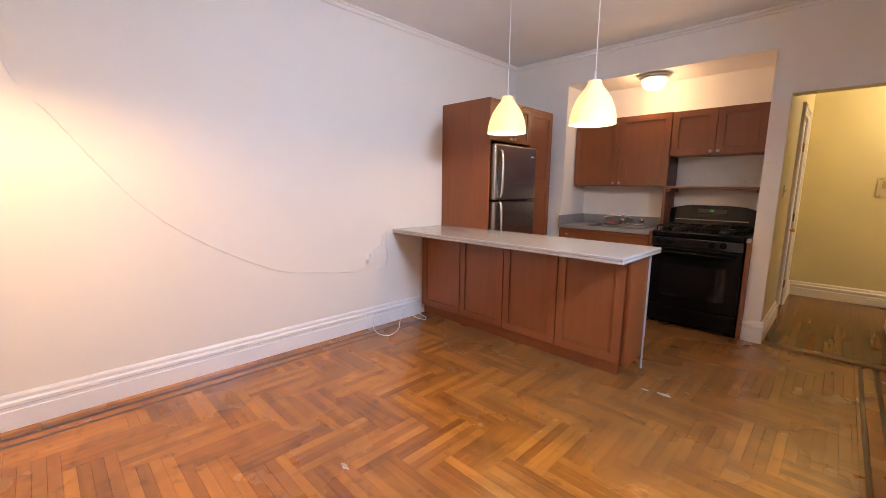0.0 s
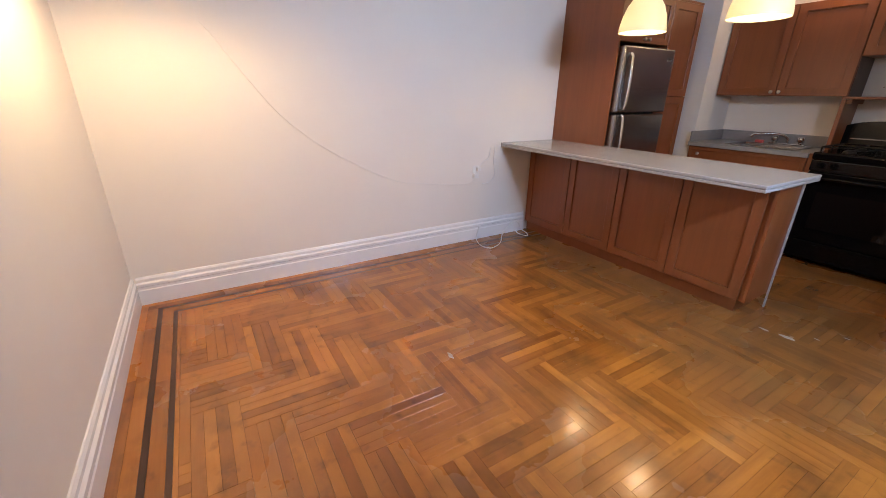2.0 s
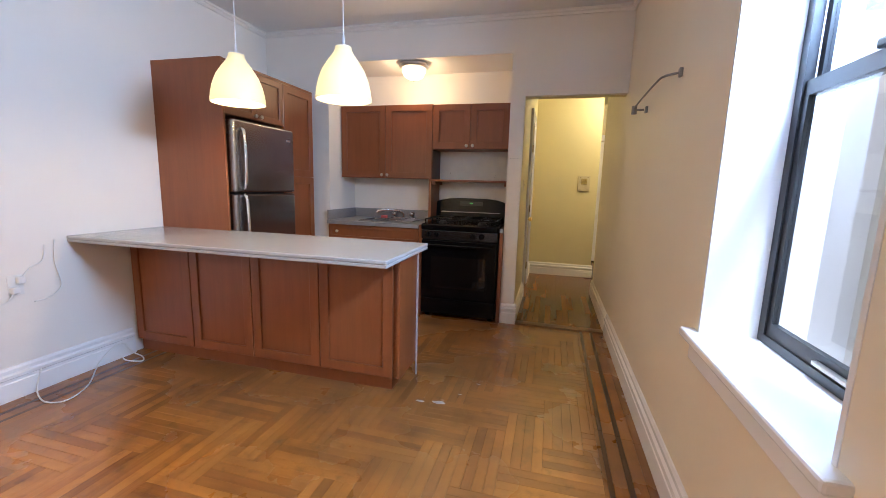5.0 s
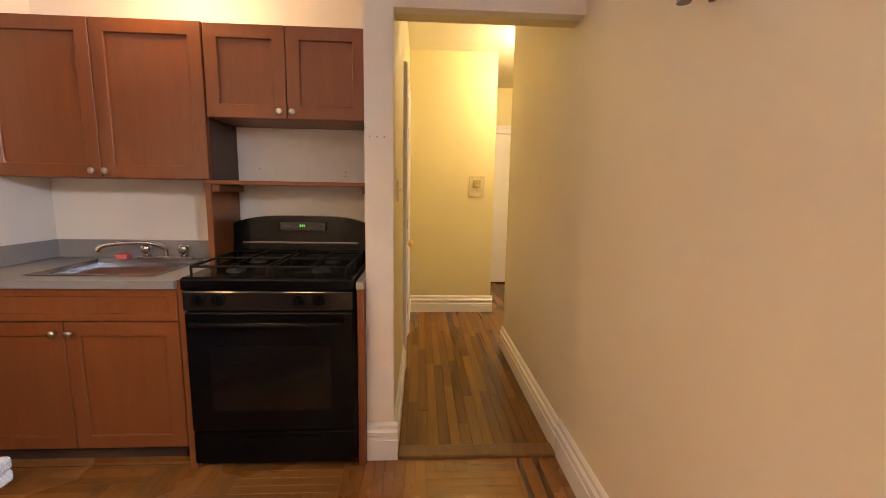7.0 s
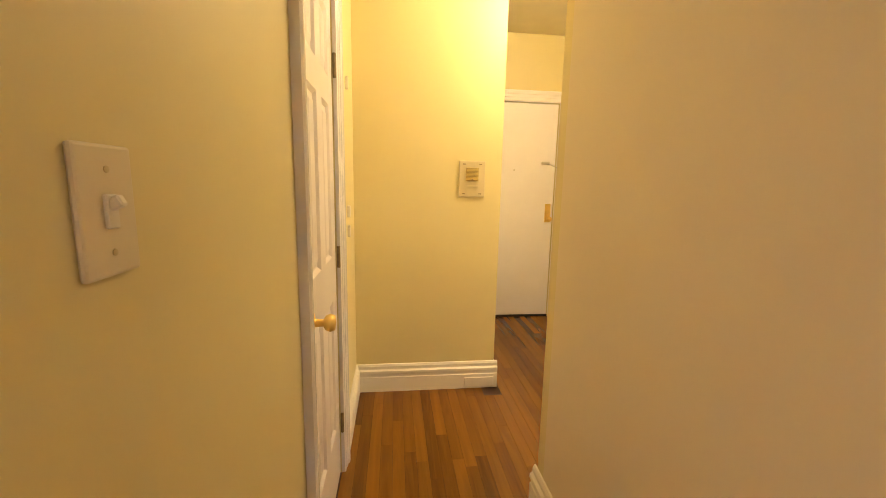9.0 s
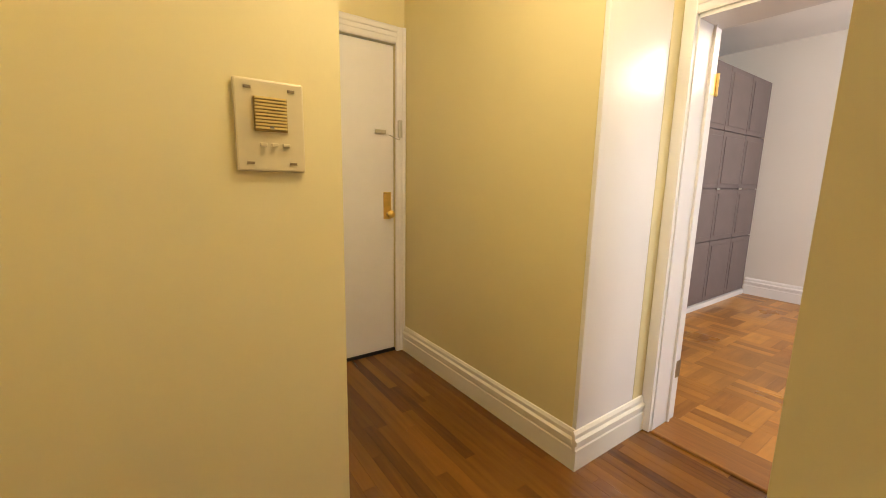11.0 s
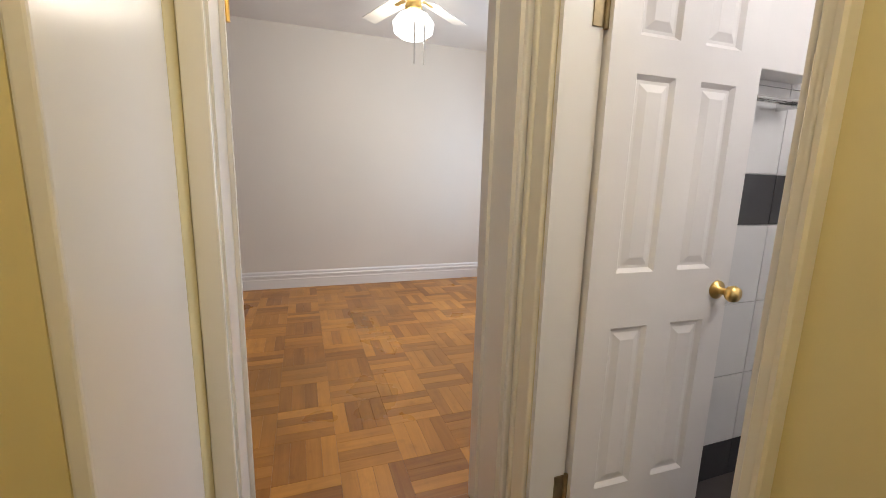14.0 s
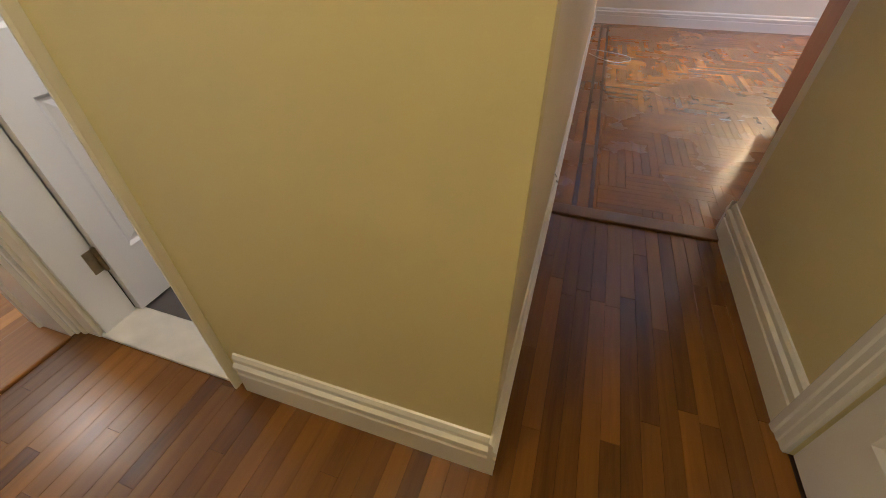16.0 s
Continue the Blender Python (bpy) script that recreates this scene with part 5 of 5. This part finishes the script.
# border: oak, walnut line, oak, walnut line
for d0, d1, mat in ((0.0, 0.06, FLOORX), (0.06, 0.115, FLOORX), (0.115, 0.14, FLOORDK), (0.14, 0.20, FLOORX), (0.20, 0.222, FLOORDK), (0.222, 0.24, FLOORX)):
    w = d1 - d0
    for k in range(6):
        y0 = -4.81 + d0 + (4.79 - d0) * k / 6
        y1 = -4.81 + d0 + (4.79 - d0) * (k + 1) / 6
        lay(floor, "border_strip", (d0 + d1) / 2, (y0 + y1) / 2, y1 - y0, w, True, mat)
        lay(floor, "border_strip", 3.4 - (d0 + d1) / 2, (y0 + y1) / 2, y1 - y0, w, True, mat)
    for k in range(4):
        x0, x1 = d1 + (3.4 - 2 * d1) * k / 4, d1 + (3.4 - 2 * d1) * (k + 1) / 4
        lay(floor, "border_strip", (x0 + x1) / 2, -4.81 + (d0 + d1) / 2, x1 - x0, w, False, mat)
# alcove floor
rects = []
for k in range(9):
    rects.append((1.575, 0.0 + 0.03 + 0.06 * k, 1.77, 0.06, False))
joined("alcove_strips", rects, FLOORJ, "oak strips under the kitchen units", floor)
# saddle in the hall opening
solid("trim_saddle", B(2.60, 3.385, -0.018, 0.075, -0.01, 0.014, 0.006), SADDLE, "worn oak saddle in the hall opening", "saddle", "structure")
solid("trim_saddle_bedroom", B(4.955, 5.185, BO0 + 0.018, BO1 - 0.018, -0.01, 0.012, 0.006), wood("bedroom_saddle_oak", (0.19, 0.078, 0.019), (0.42, 0.185, 0.042), 1, rough=0.32, spread=0.3), "worn oak saddle of the bedroom doorway", "saddle", "structure")

# hall: long narrow strips along y
hall = bpy.data.objects["floor_hall"]
HWS = 0.057
n = int((4.97 - 2.585) / HWS) + 1
for i in range(n):
    x = 2.585 + HWS * (i + 0.5)
    lo, hi = (0.075, 2.39)
    if x > 3.4:
        lo, hi = 1.385, 2.27
    if 3.48 < x < 4.43:
        lo, hi = 1.385, 3.745
    y = lo - random.uniform(0, 0.7)
    while y < hi:
        l = random.uniform(0.5, 1.1)
        a, b = max(y, lo), min(y + l, hi)
        if b - a > 0.02:
            lay(hall, "floor_strip", x, (a + b) / 2, b - a, HWS, True, HALLOAK)
        y += l

# bedroom: basket-weave squares of four strips
bed = bpy.data.objects["floor_bedroom"]
SQ = 0.270
near, rest = [], []
for i in range(13):
    for j in range(-3, 17):
        cx, cy = 5.185 + SQ * (i + 0.5), 1.90 - SQ / 2 - SQ * 6 + SQ * j
        along = (i + j) % 2 == 1
        for k in range(4):
            o = SQ * ((k + 0.5) / 4 - 0.5)
            x, y = (cx + o, cy) if along else (cx, cy + o)
            c = clip(x, y, SQ / 4 if along else SQ, SQ if along else SQ / 4, (5.185, 8.48, -0.6, 3.12))
            if c:
                x0, x1, y0, y1 = c
                r = ((x0 + x1) / 2, (y0 + y1) / 2, (y1 - y0) if along else (x1 - x0), (x1 - x0) if along else (y1 - y0), along)
                (near if 1.0 < y < 2.9 and x < 7.6 and len(near) < 300 else rest).append(r)
for x, y, l, w, along in near:
    lay(bed, "parquet_strip", x, y, l, w, along, PARQX)
joined("parquet_squares", [r for r in rest if not r[4]], PARQJ, "oak basket-weave parquet strips", bed)
joined("parquet_squares", [r for r in rest if r[4]], PARQJY, "oak basket-weave parquet strips", bed)
